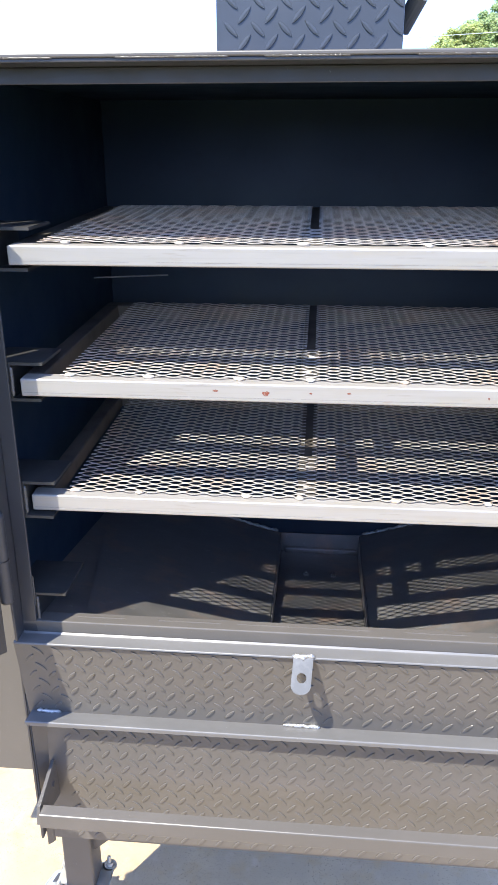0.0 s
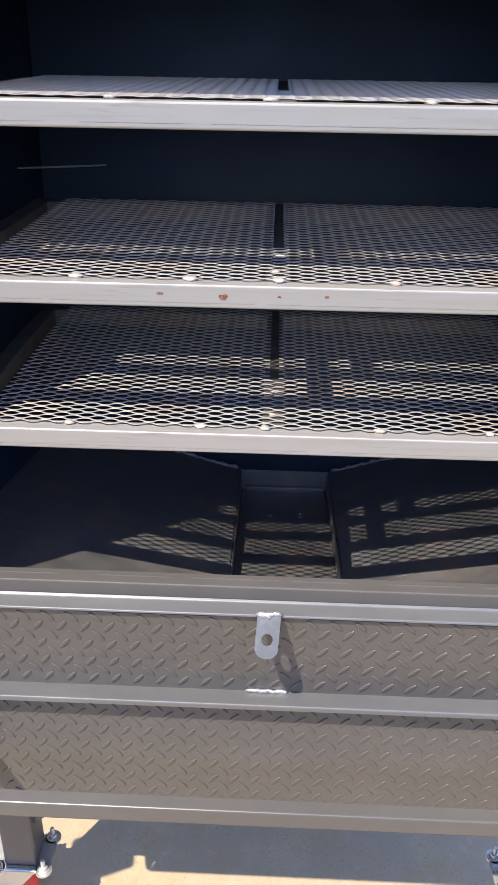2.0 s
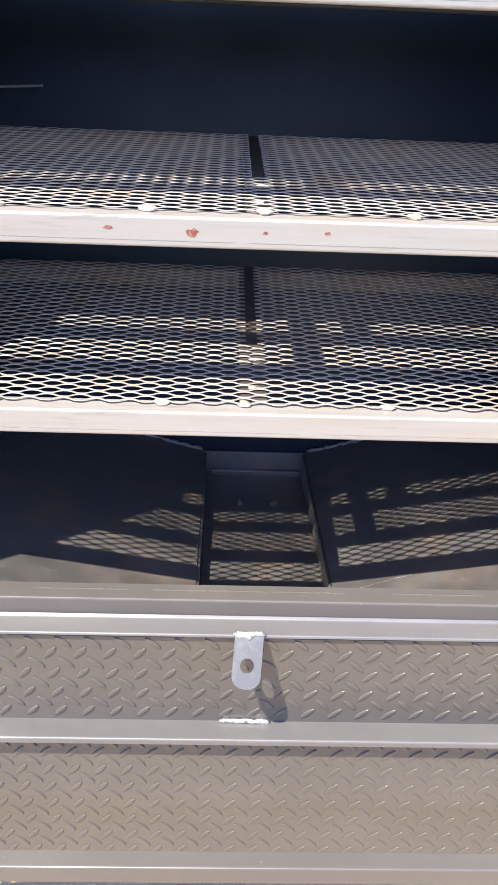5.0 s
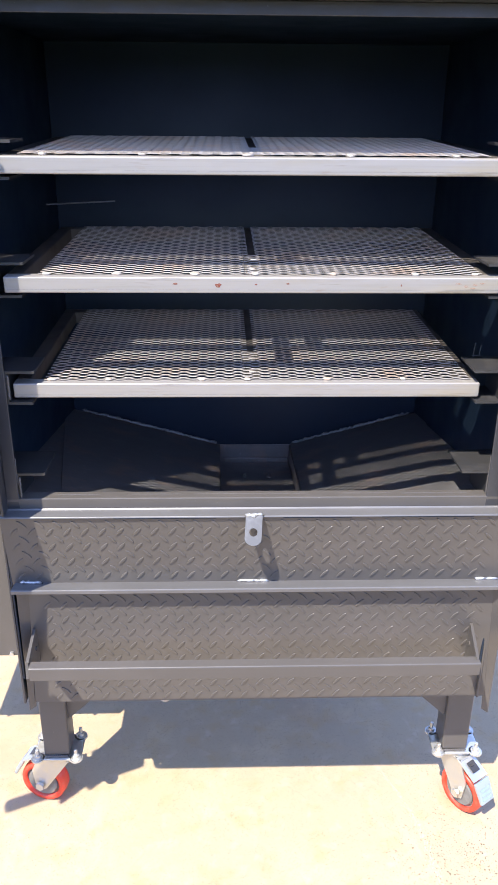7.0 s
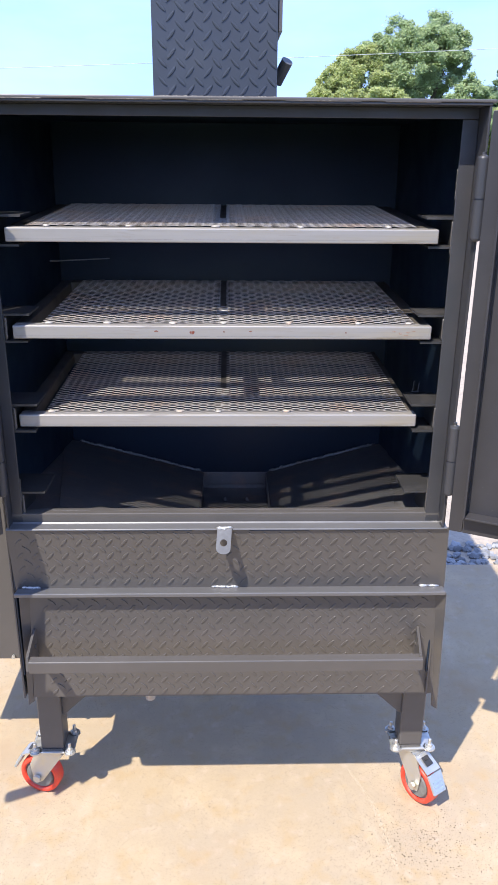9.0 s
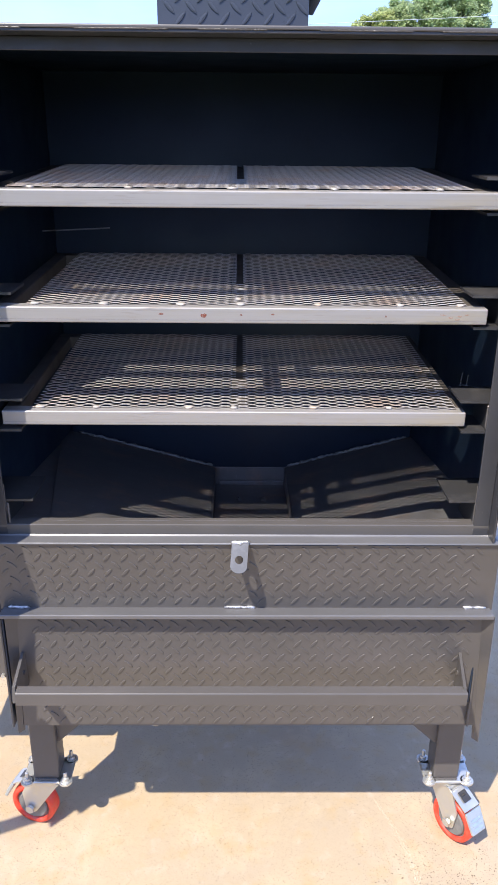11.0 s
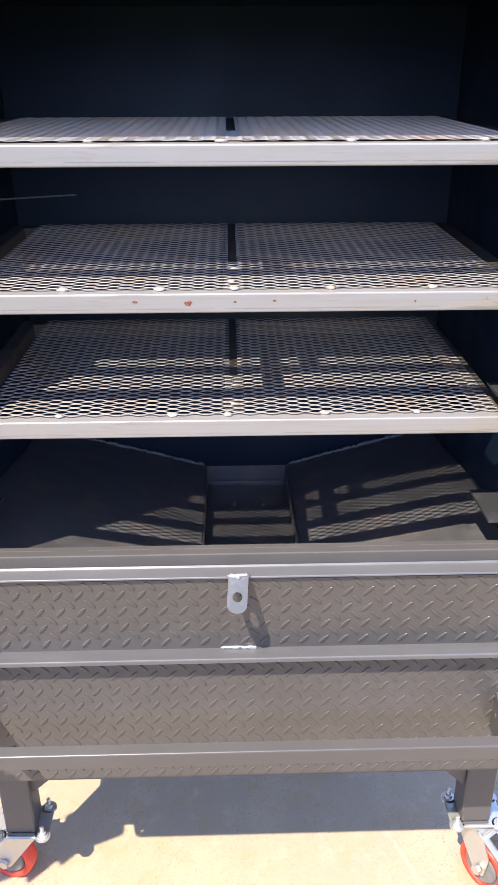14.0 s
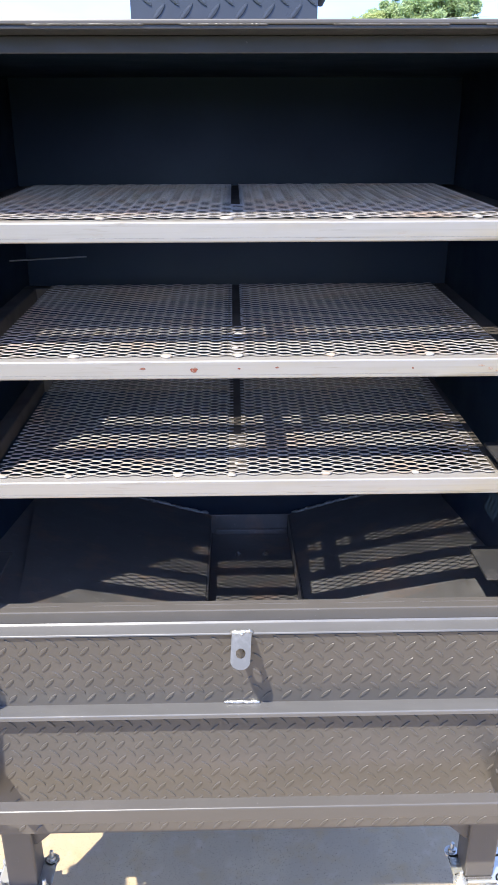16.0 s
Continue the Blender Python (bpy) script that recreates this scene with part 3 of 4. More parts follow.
# splayed end flanges of the base: a strip bent forward along each end of the lower plate
for s, xt, xb in ((1, 0.4300, 0.4555), (-1, -0.388, -0.4095)):
    fb = bmesh.new()
    rings = []
    for k in range(9):
        u = k / 8
        inner = Vector((xb, 0.9095, 0.300 if s > 0 else 0.322)).lerp(Vector((xt, 0.8855, 0.606)), u)
        wide = 0.0155
        outer = inner + Vector((s * wide * (0.62 + 0.38 * u), -0.020 + 0.018 * (1 - u), 0.004 * u - 0.006 * (1 - u) ** 6))
        thick = Vector((-s * 0.0022, 0.0035, 0))
        rings.append([fb.verts.new(p) for p in (outer, inner, inner + thick, outer + thick)])
    for ra, rb in zip(rings, rings[1:]):
        for a in range(4):
            fb.faces.new((ra[a], rb[a], rb[(a + 1) % 4], ra[(a + 1) % 4]))
    fb.faces.new(rings[0])
    fb.faces.new(rings[-1])
    sp("end_flange", fb, PAINT)

# handle bar on two brackets
bar_bm = bmesh.new()
extrude_profile(bar_bm, rounded([(0.798, 0.477), (0.7965, 0.5035), (0.815, 0.5045), (0.815, 0.500), (0.8015, 0.499), (0.802, 0.477)], {1: 0.003, 0: 0.0015}), -0.378, 0.392)
sp("handle_bar", bar_bm, PAINT)
for x in (-0.379, 0.390):
    kb = bmesh.new()
    out = 0.014 if x > 0 else -0.006
    pts = [(x, 0.8955, 0.514), (x, 0.889, 0.519), (x, 0.806, 0.509), (x, 0.799, 0.482), (x, 0.811, 0.474), (x, 0.899, 0.440)]
    sheet(kb, [(px + out * (py - 0.799) / 0.096, py, pz) for px, py, pz in pts], 0.005)
    rod(kb, (x + out * 0.76 - 0.007, 0.872, 0.488), (x + out * 0.76 + 0.003, 0.872, 0.488), 0.0045, 10)
    bead(kb, (x + out - 0.002, 0.896, 0.497), (x + out - 0.002, 0.896, 0.512), 0.003, 4)
    sp("bracket", kb, PAINT)

# lifting tab with a hole, welded under the ledge
tab_bm = bmesh.new()
TW, TT, TH = 0.0138, 0.004, 0.053
cy = -0.030
outer = [(-TW, 0), (TW, 0), (TW, -TH + 0.012)] + [(TW * math.cos(a) if k else TW, -TH + 0.012 + 0.011 * math.sin(a)) for k, a in enumerate([-math.pi * i / 8 for i in range(1, 8)], 1)] + [(-TW, -TH + 0.012)]
hole = [(0.0068 * math.cos(2 * math.pi * i / 20), cy + 0.0068 * math.sin(2 * math.pi * i / 20)) for i in range(20)]
for side in (0, 1):
    yy = -side * TT
    oo = [tab_bm.verts.new((x, yy, z)) for x, z in outer]
    hh = [tab_bm.verts.new((x, yy, z)) for x, z in hole]
    es = [tab_bm.edges.new((oo[i], oo[(i + 1) % len(oo)])) for i in range(len(oo))] + [tab_bm.edges.new((hh[i], hh[(i + 1) % 20])) for i in range(20)]
    bmesh.ops.triangle_fill(tab_bm, edges=es, use_beauty=True)
    if side:
        for a, b in ((o0, oo), (h0, hh)):
            for i in range(len(a)):
                tab_bm.faces.new((a[i], a[(i + 1) % len(a)], b[(i + 1) % len(a)], b[i]))
    o0, h0 = oo, hh
bmesh.ops.transform(tab_bm, matrix=pose(0.0025, 0.8660, 0.758, -38, 5, 0), verts=tab_bm.verts)
sp("lifting_tab", tab_bm, GREY_TAB, "light grey steel tab with a round hole")
tw = bmesh.new()
bead(tw, (-0.013, 0.8635, 0.7585), (0.018, 0.8635, 0.7585), 0.0042, 11, 0.010, 0.35)
sp("weld_bead", tw, FRESH_WELD, "bright uneven weld bead", True)

# grease tray: two sloping plates and a sunk middle channel
YP0, YP1 = 0.917, YB - 0.017


def inner_x(y):
    f = (y - YP0) / (YP1 - YP0)
    return -0.056 - 0.006 * f, 0.108 + 0.010 * f


def plate_z(x, y):
    lo, hi = inner_x(y)
    return 0.652 - 0.15 * (y - 1.18) + 0.27 * (x - hi if x > hi else lo - x if x < lo else 0)


def channel_z(y):
    return 0.604 - 0.18 * (y - 1.24)


for k in (1, 0):
    xa, xb = inner_x(YP0)[k], inner_x(YP1)[k]
    xo, xw, yw = (0.344, XR - 0.0095, 1.42) if k else (-0.324, XL + 0.0095, 1.42)
    tb = bmesh.new()
    quad = [(xa, YP0, plate_z(xa, YP0)), (xo, YP0, plate_z(xo, YP0)), (xw, yw, plate_z(xw, yw)), (xw, YP1, plate_z(xw, YP1)), (xb, YP1, plate_z(xb, YP1))]
    sheet(tb, quad if k else quad[::-1], 0.003)
    sp("tray_plate", tb, TRAY)
za, zb2 = plate_z(0, YP0), plate_z(0, YP1)
ca, cb2 = channel_z(YP0), channel_z(YP1)
(la, ra), (lb2, rb2) = inner_x(YP0), inner_x(YP1)
ch = bmesh.new()
sheet(ch, [(la + 0.004, YP0, ca), (ra - 0.004, YP0, ca), (rb2 - 0.004, YP1, cb2), (lb2 + 0.004, YP1, cb2)], 0.003)
sp("grease_channel", ch, TRAY)
for xa, xb, s in ((la, lb2, 1), (ra, rb2, -1)):
    ch = bmesh.new()
    t_ = 0.003 * s
    solid(ch, [(xa, YP0, ca - 0.004), (xa + t_, YP0, ca - 0.004), (xb + t_, YP1, cb2 - 0.004), (xb, YP1, cb2 - 0.004),
               (xa, YP0, za - 0.0035), (xa + t_, YP0, za - 0.0035), (xb + t_, YP1, zb2 - 0.0035), (xb, YP1, zb2 - 0.0035)])
    sp("channel_wall", ch, TRAY)
for x in (0.0, 0.057):
    nb = bmesh.new()
    lathe(nb, (x, 1.385, channel_z(1.385)), (0, 0, 1), ((0, 0.006), (0.006, 0.006), (0.0065, 0.003), (0.010, 0.003)), 12)
    sp("bolt", nb, TRAY)
rim = bmesh.new()
box(rim, lb2 + 0.012, rb2 - 0.006, YB - 0.025, YB - 0.0165, cb2, cb2 + 0.012, 0.002)
sp("channel_rim", rim, TRAY)
for x0, x1, sd in ((0.122, 0.415, 21), (-0.066, -0.395, 22)):
    vb = bmesh.new()
    bead(vb, (x0, YB - 0.018, plate_z(x0, YP1) + 0.003), (x1, YB - 0.018, plate_z(x1, YP1) + 0.004), 0.0032, sd, 0.012, 0.4)
    sp("weld_bead", vb, WELD)
# a long bright scratch on one plate
sc = bmesh.new()
path = [(0.114 + 0.009 * k, 1.031 + 0.0011 * k + 0.0004 * (k % 3)) for k in range(11)]
for (xa, ya), (xb, yb) in zip(path, path[1:]):
    sc.faces.new([sc.verts.new((x, y + dy, plate_z(x, y) + 0.0006)) for x, y, dy in ((xa, ya, 0), (xb, yb, 0), (xb, yb, 0.0013), (xa, ya, 0.0016))])
sp("scratch", sc, FRESH_WELD, "pale scratch on the tray plate")
# side gutters a little below the edges of the tray plates
for x0, x1 in ((0.320, XR - 0.0095), (-0.300, XL + 0.0095)):
    gb = bmesh.new()
    g = [(x, y, plate_z(x, y) - 0.004) for x, y in ((x0, YP0), (x1, YP0), (x1, 1.46), (x0, 1.46))]
    sheet(gb, g if x0 > 0 else g[::-1], 0.003)
    sp("side_gutter", gb, TRAY)
sbox("back_apron", TRAY, (XL + 0.0095, XR - 0.0095, YB - 0.0155, YB - 0.0115, 0.44, 0.597), 0.001)

# rack guides: channels on both side walls
GUIDES = ((1.328, 1.283), (1.160, 1.1155), (0.993, 0.946), (0.818, 0.759))
for zt, zb_ in GUIDES:
    for s, x_in, x_out in ((1, 0.350, XR - 0.009), (-1, -0.341, XL + 0.009)):
        gb = bmesh.new()
        y0, y1 = 0.8945, 0.972 if zt > 0.9 else 0.985
        w0 = x_out - s * 0.032
        w1 = w0 + s * 0.004
        prof = [(x_in, zt + 0.004), (x_out, zt + 0.004), (x_out, zt), (w1, zt)]
        if zt > 0.9:
            prof += [(w1, zb_), (x_out, zb_), (x_out, zb_ - 0.004), (x_in + s * 0.006, zb_ - 0.004), (x_in + s * 0.006, zb_), (w0, zb_)]
        else:
            prof += [(w1, zb_), (w0, zb_)]
        prof += [(w0, zt), (x_in, zt)]
        fa = [gb.verts.new((x, y0, z)) for x, z in prof]
        fb = [gb.verts.new((x, y1, z)) for x, z in prof]
        gb.faces.new(fa)
        gb.faces.new(fb[::-1])
        for k in range(len(prof)):
            n_k = (k + 1) % len(prof)
            gb.faces.new((fa[k], fb[k], fb[n_k], fa[n_k]))
        sp("rack_guide", gb, GUIDE)
        wb = bmesh.new()
        bead(wb, (w0 - s * 0.001, y0, zb_ + 0.004), (w0 - s * 0.001, y0, zt - 0.003), 0.0022, int(zt * 100), 0.004)
        sp("weld_bead", wb, PAINT)
# thin wire left hanging on the back wall, and a thermometer stub on the side
wr = bmesh.new()
rod(wr, (-0.40, 1.36, 1.196), (-0.262, 1.35, 1.204), 0.0014, 8)
sp("probe_rod", wr, STEEL, "thin steel probe rod")
ts = bmesh.new()
rod(ts, (0.366, 0.968, 0.9995), (0.381, 0.968, 0.9995), 0.0012, 8)
rod(ts, (0.368, 0.968, 0.9985), (0.370, 0.969, 1.021), 0.001, 8)
rod(ts, (0.378, 0.968, 0.9985), (0.380, 0.969, 1.018), 0.001, 8)
sp("wire_clip", ts, GUIDE)

# legs with gussets and casters
LEGS = ((-0.393, 0.988), (0.4305, 0.988), (-0.393, 1.49), (0.4305, 1.49))
ZP = 0.147


def caster(heading, base):
    """A braked swivel caster: plate, bolts, fork, wheel and pedal, its wheel trailing along +x before the turn."""
    c = new("caster")
    tagged(c, "zinc swivel caster with a red wheel and brake pedal")
    c.matrix_basis = base
    plate = bmesh.new()
    box(plate, -0.049, 0.049, -0.036, 0.036, ZP - 0.005, ZP - 0.001, 0.003)
    for sx in (-1, 1):
        for sy in (-1, 1):
            bmesh.ops.create_cone(plate, cap_ends=True, segments=16, radius1=0.0135, radius2=0.0135, depth=0.004, matrix=Matrix.Translation((sx * 0.039, sy * 0.030, ZP - 0.003)))
    part("top_plate", plate, ZINC, c)
    for sx in (-1, 1):
        for sy in (-1, 1):
            nb = bmesh.new()
            lathe(nb, (sx * 0.039, sy * 0.030, ZP - 0.001), (0, 0, 1), ((0, 0.0105), (0.002, 0.0105), (0.0023, 0.0072), (0.0085, 0.0068), (0.009, 0.0037), (0.021, 0.0036), (0.022, 0.0026)), 12)
            part("bolt", nb, ZINC, c)
    turn = pose(0, 0, 0, 0, 0, heading)
    off = 0.042
    fk = bmesh.new()
    bmesh.ops.create_cone(fk, cap_ends=True, segments=24, radius1=0.030, radius2=0.033, depth=0.012, matrix=Matrix.Translation((0, 0, ZP - 0.012)))
    for sy in (-1, 1):
        y0 = sy * 0.0205
        pts = [(-0.028, y0, ZP - 0.016), (0.040, y0, ZP - 0.016), (off + 0.018, y0, 0.085), (off + 0.012, y0, 0.040), (off, y0, 0.034), (off - 0.012, y0, 0.042)]
        if sy < 0:
            pts = pts[::-1]
        sheet(fk, pts, 0.003)
    box(fk, -0.027, 0.040, -0.0205, 0.0205, ZP - 0.021, ZP - 0.016, 0.0015)
    rod(fk, (off, -0.026, 0.05), (off, 0.026, 0.05), 0.0055, 12)
    for sy in (-1, 1):
        rod(fk, (off, sy * 0.0235, 0.05), (off, sy * 0.0295, 0.05), 0.0095, 6)
    bmesh.ops.transform(fk, matrix=turn, verts=fk.verts)
    part("fork", fk, ZINC, c)
    ty = bmesh.new()
    prof = [(0.038, -0.015), (0.046, -0.0155), (0.0492, -0.012), (0.050, -0.004), (0.050, 0.004), (0.0492, 0.012), (0.046, 0.0155), (0.038, 0.015)]
    K = 40
    rows = [[ty.verts.new((off + r * math.cos(2 * math.pi * i / K), y, 0.05 + r * math.sin(2 * math.pi * i / K))) for r, y in prof] for i in range(K)]
    for i in range(K):
        for j in range(len(prof)):
            jj = (j + 1) % len(prof)
            ty.faces.new((rows[i][j], rows[i][jj], rows[(i + 1) % K][jj], rows[(i + 1) % K][j]))
    bmesh.ops.transform(ty, matrix=turn, verts=ty.verts)
    part("tyre", ty, TYRE, c, "glossy red polyurethane tyre", True)
    hb = bmesh.new()
    rod(hb, (off, -0.0085, 0.05), (off, 0.0085, 0.05), 0.0383, 36)
    rod(hb, (off, -0.0126, 0.05), (off, 0.0126, 0.05), 0.0335, 36)
    for sy in (-1, 1):
        rod(hb, (off, sy * 0.0125, 0.05), (off, sy * 0.0152, 0.05), 0.0335, 32, 0.031)
        rod(hb, (off, sy * 0.012, 0.05), (off, sy * 0.018, 0.05), 0.013, 20)
    bmesh.ops.transform(hb, matrix=turn, verts=hb.verts)
    part("hub", hb, HUB, c, "grey wheel hub")
    pd = bmesh.new()
    sheet(pd, [(0.030, -0.021, ZP - 0.014), (0.080, -0.021, ZP - 0.040), (0.080, 0.021, ZP - 0.040), (0.030, 0.021, ZP - 0.014)], 0.003)
    bridge = part("brake_bridge", pd, ZINC, c)
    bridge.data.transform(turn)
    sl = bmesh.new()
    f0, f1 = 0.048, 0.068
    solid(sl, [(x, y, ZP - 0.014 - 0.52 * (x - 0.030) + dz) for dz in (0.0026, 0.0036) for x, y in ((f0, -0.010), (f1, -0.010), (f1, 0.010), (f0, 0.010))])
    box(sl, 0.053, 0.058, -0.006, 0.004, ZP - 0.0245, ZP - 0.0215, 0.0008)
    part("slot", sl, GUIDE, bridge, "dark slot in the brake bridge").data.transform(turn)
    p2 = bmesh.new()
    solid(p2, [(0.078, -0.0215, ZP - 0.046), (0.100, -0.019, ZP - 0.086), (0.100, 0.019, ZP - 0.086), (0.078, 0.0215, ZP - 0.046),
               (0.083, -0.0215, ZP - 0.042), (0.106, -0.019, ZP - 0.083), (0.106, 0.019, ZP - 0.083), (0.083, 0.0215, ZP - 0.042)], 0.0018)
    for k in range(3):
        f = 0.38 + 0.2 * k
        cxx, czz = 0.0835 + 0.023 * f, ZP - 0.042 - 0.041 * f
        solid(p2, [(cxx - 0.002, -0.013, czz), (cxx + 0.001, -0.013, czz - 0.003), (cxx + 0.001, 0.013, czz - 0.003), (cxx - 0.002, 0.013, czz),
                   (cxx - 0.0005, -0.013, czz + 0.001), (cxx + 0.0025, -0.013, czz - 0.002), (cxx + 0.0025, 0.013, czz - 0.002), (cxx - 0.0005, 0.013, czz + 0.001)])
    part("brake_pedal", p2, PEDAL, c).data.transform(turn)
    return c


for k, ((lx, ly), head) in enumerate(zip(LEGS, (164.0, -56.0, 160.0, 20.0))):
    lb = bmesh.new()
    box(lb, lx - 0.0265, lx + 0.0265, ly - 0.0265, ly + 0.0265, ZP, ZB + 0.008, 0.004, 3)
    sp("leg", lb, PAINT)
    wb = bmesh.new()
    bead(wb, (lx - 0.024, ly - 0.028, ZP + 0.001), (lx + 0.024, ly - 0.028, ZP + 0.001), 0.0022, 30 + k, 0.004)
    sp("weld_bead", wb, PAINT)
    s = 1 if lx < 0 else -1
    gb = bmesh.new()
    x0 = lx + s * 0.0265
    tri = [(x0, ly - 0.012, ZB + 0.004), (x0 + s * 0.112, ly - 0.012, ZB + 0.004), (x0 + s * 0.110, ly - 0.012, ZB - 0.006), (x0 + s * 0.004, ly - 0.012, ZB - 0.108), (x0, ly - 0.012, ZB - 0.108)]
    sheet(gb, tri if s > 0 else tri[::-1], 0.005)
    bmesh.ops.transform(gb, matrix=Matrix.Translation((0, 0.005 if s > 0 else 0, 0)), verts=gb.verts)
    sp("gusset", gb, PAINT)
    under(caster(head, pose(lx + (0.0 if lx < 0 else 0.005), ly, 0)), smoker)

dp = bmesh.new()
rod(dp, (-0.172, 1.02, 0.262), (-0.172, 1.02, ZB + 0.014), 0.009, 16)
rod(dp, (-0.172, 1.02, 0.242), (-0.172, 1.02, 0.266), 0.0115, 16)
sp("drain_pipe", dp, PALE_WELD, "short pale drain pipe with a cap")

# chimney: square tread-plate stack with a damper on one side
CL, CR, CY0, CY1, CZ1 = -0.109, 0.088, 0.884, 1.074, 2.35
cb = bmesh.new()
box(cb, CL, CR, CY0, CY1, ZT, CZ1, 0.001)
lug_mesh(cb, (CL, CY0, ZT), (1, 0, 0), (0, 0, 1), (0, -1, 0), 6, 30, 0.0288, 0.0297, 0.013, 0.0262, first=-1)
sp("chimney", cb, SKY_TINT_PAINT, "square charcoal tread-plate chimney")
db = bmesh.new()
box(db, CR + 0.0005, CR + 0.007, CY0 + 0.004, CY1 - 0.01, ZT + 0.098, ZT + 0.30, 0.001)
sp("damper_box", db, PAINT)
kb = bmesh.new()
rod(kb, (CR + 0.002, 0.935, ZT + 0.030), (CR + 0.018, 0.915, ZT + 0.060), 0.0095, 18)
sp("damper_handle", kb, PAINT)
sk = bmesh.new()
bead(sk, (CL, CY0 - 0.002, ZT + 0.003), (CR, CY0 - 0.002, ZT + 0.003), 0.0022, 50, 0.005)
sp("weld_bead", sk, PAINT)

# firebox on the left flank
fbx = bmesh.new()
box(fbx, -0.726, XL - 0.0005, 1.062, 1.50, 0.322, 1.0, 0.003)
sp("firebox", fbx, PAINT, "smooth charcoal steel firebox on the flank")
for x in (-0.49, -0.70):
    fbo = bmesh.new()
    rod(fbo, (x, 1.064, 0.330), (x, 1.056, 0.330), 0.0045, 8)
    sp("bolt", fbo, ZINC)

# doors
DW, DZ0, DZ1 = 0.405, 0.766, 1.498


def door(s, hinge, opened):
    """A door hinged at its outer edge; built closed and swung by `opened` degrees. s: which way it closes."""
    d = new("door")
    tagged(d, "open charcoal steel door with an angle-iron rim")
    d.matrix_basis = pose(hinge[0], hinge[1], 0, 0, 0, -s * opened)
    a = lambda x0, x1: (min(s * x0, s * x1), max(s * x0, s * x1))
    sk = bmesh.new()
    box(sk, *a(0.009, DW), -0.006, -0.002, DZ0, DZ1, 0.001)
    part("door_skin", sk, DOOR, d)
    for x0, x1, z0, z1 in ((0.009, 0.034, DZ0, DZ1), (DW - 0.038, DW, DZ0, DZ1), (0.0345, DW - 0.0385, DZ0, DZ0 + 0.036), (0.0345, DW - 0.0385, DZ1 - 0.036, DZ1)):
        rb = bmesh.new()
        box(rb, *a(x0, x1), -0.0015, 0.006, z0 + 0.0005, z1 - 0.0005, 0.001)
        part("door_rim", rb, DOOR, d)
    for x0, x1, z0, z1 in ((0.0350, 0.0390, DZ0 + 0.037, DZ1 - 0.037), (DW - 0.0435, DW - 0.0395, DZ0 + 0.037, DZ1 - 0.037), (0.0395, DW - 0.0445, DZ0 + 0.037, DZ0 + 0.041), (0.0395, DW - 0.0445, DZ1 - 0.041, DZ1 - 0.037)):
        rb = bmesh.new()
        box(rb, *a(x0, x1), -0.0015, 0.026, z0, z1, 0.0008)
        part("door_flange", rb, DOOR, d)
    return d


under(door(-1, (0.420, 0.845), 154.0), smoker)
left_door = door(1, (-0.405, 0.838), 134.0)
under(left_door, smoker)
# long bent rod handle standing out from the left door
sh = bmesh.new()
rod(sh, (-0.535, 0.640, 0.80), (-0.806, 0.522, 0.80), 0.016, 16)
rod(sh, (-0.640, 0.675, 0.80), (-0.630, 0.605, 0.80), 0.012, 14)
sp("door_handle", sh, PAINT)
for x in (0.420, -0.405):
    for z0, z1 in ((1.301, 1.428), (0.840, 0.970)):
        hb = bmesh.new()
        h, g = z1 - z0, (z1 - z0) / 2
        lathe(hb, (x, 0.843, z0), (0, 0, 1), ((-0.004, 0.005), (-0.002, 0.0085), (0.001, 0.0098), (g - 0.001, 0.0098), (g - 0.001, 0.0085), (g + 0.001, 0.0085), (g + 0.001, 0.0098), (h - 0.001, 0.0098), (h + 0.002, 0.0085), (h + 0.004, 0.0045), (h + 0.005, 0.0035), (h + 0.009, 0.0035)), 32)
        sp("hinge", hb, SHADED_PAINT)


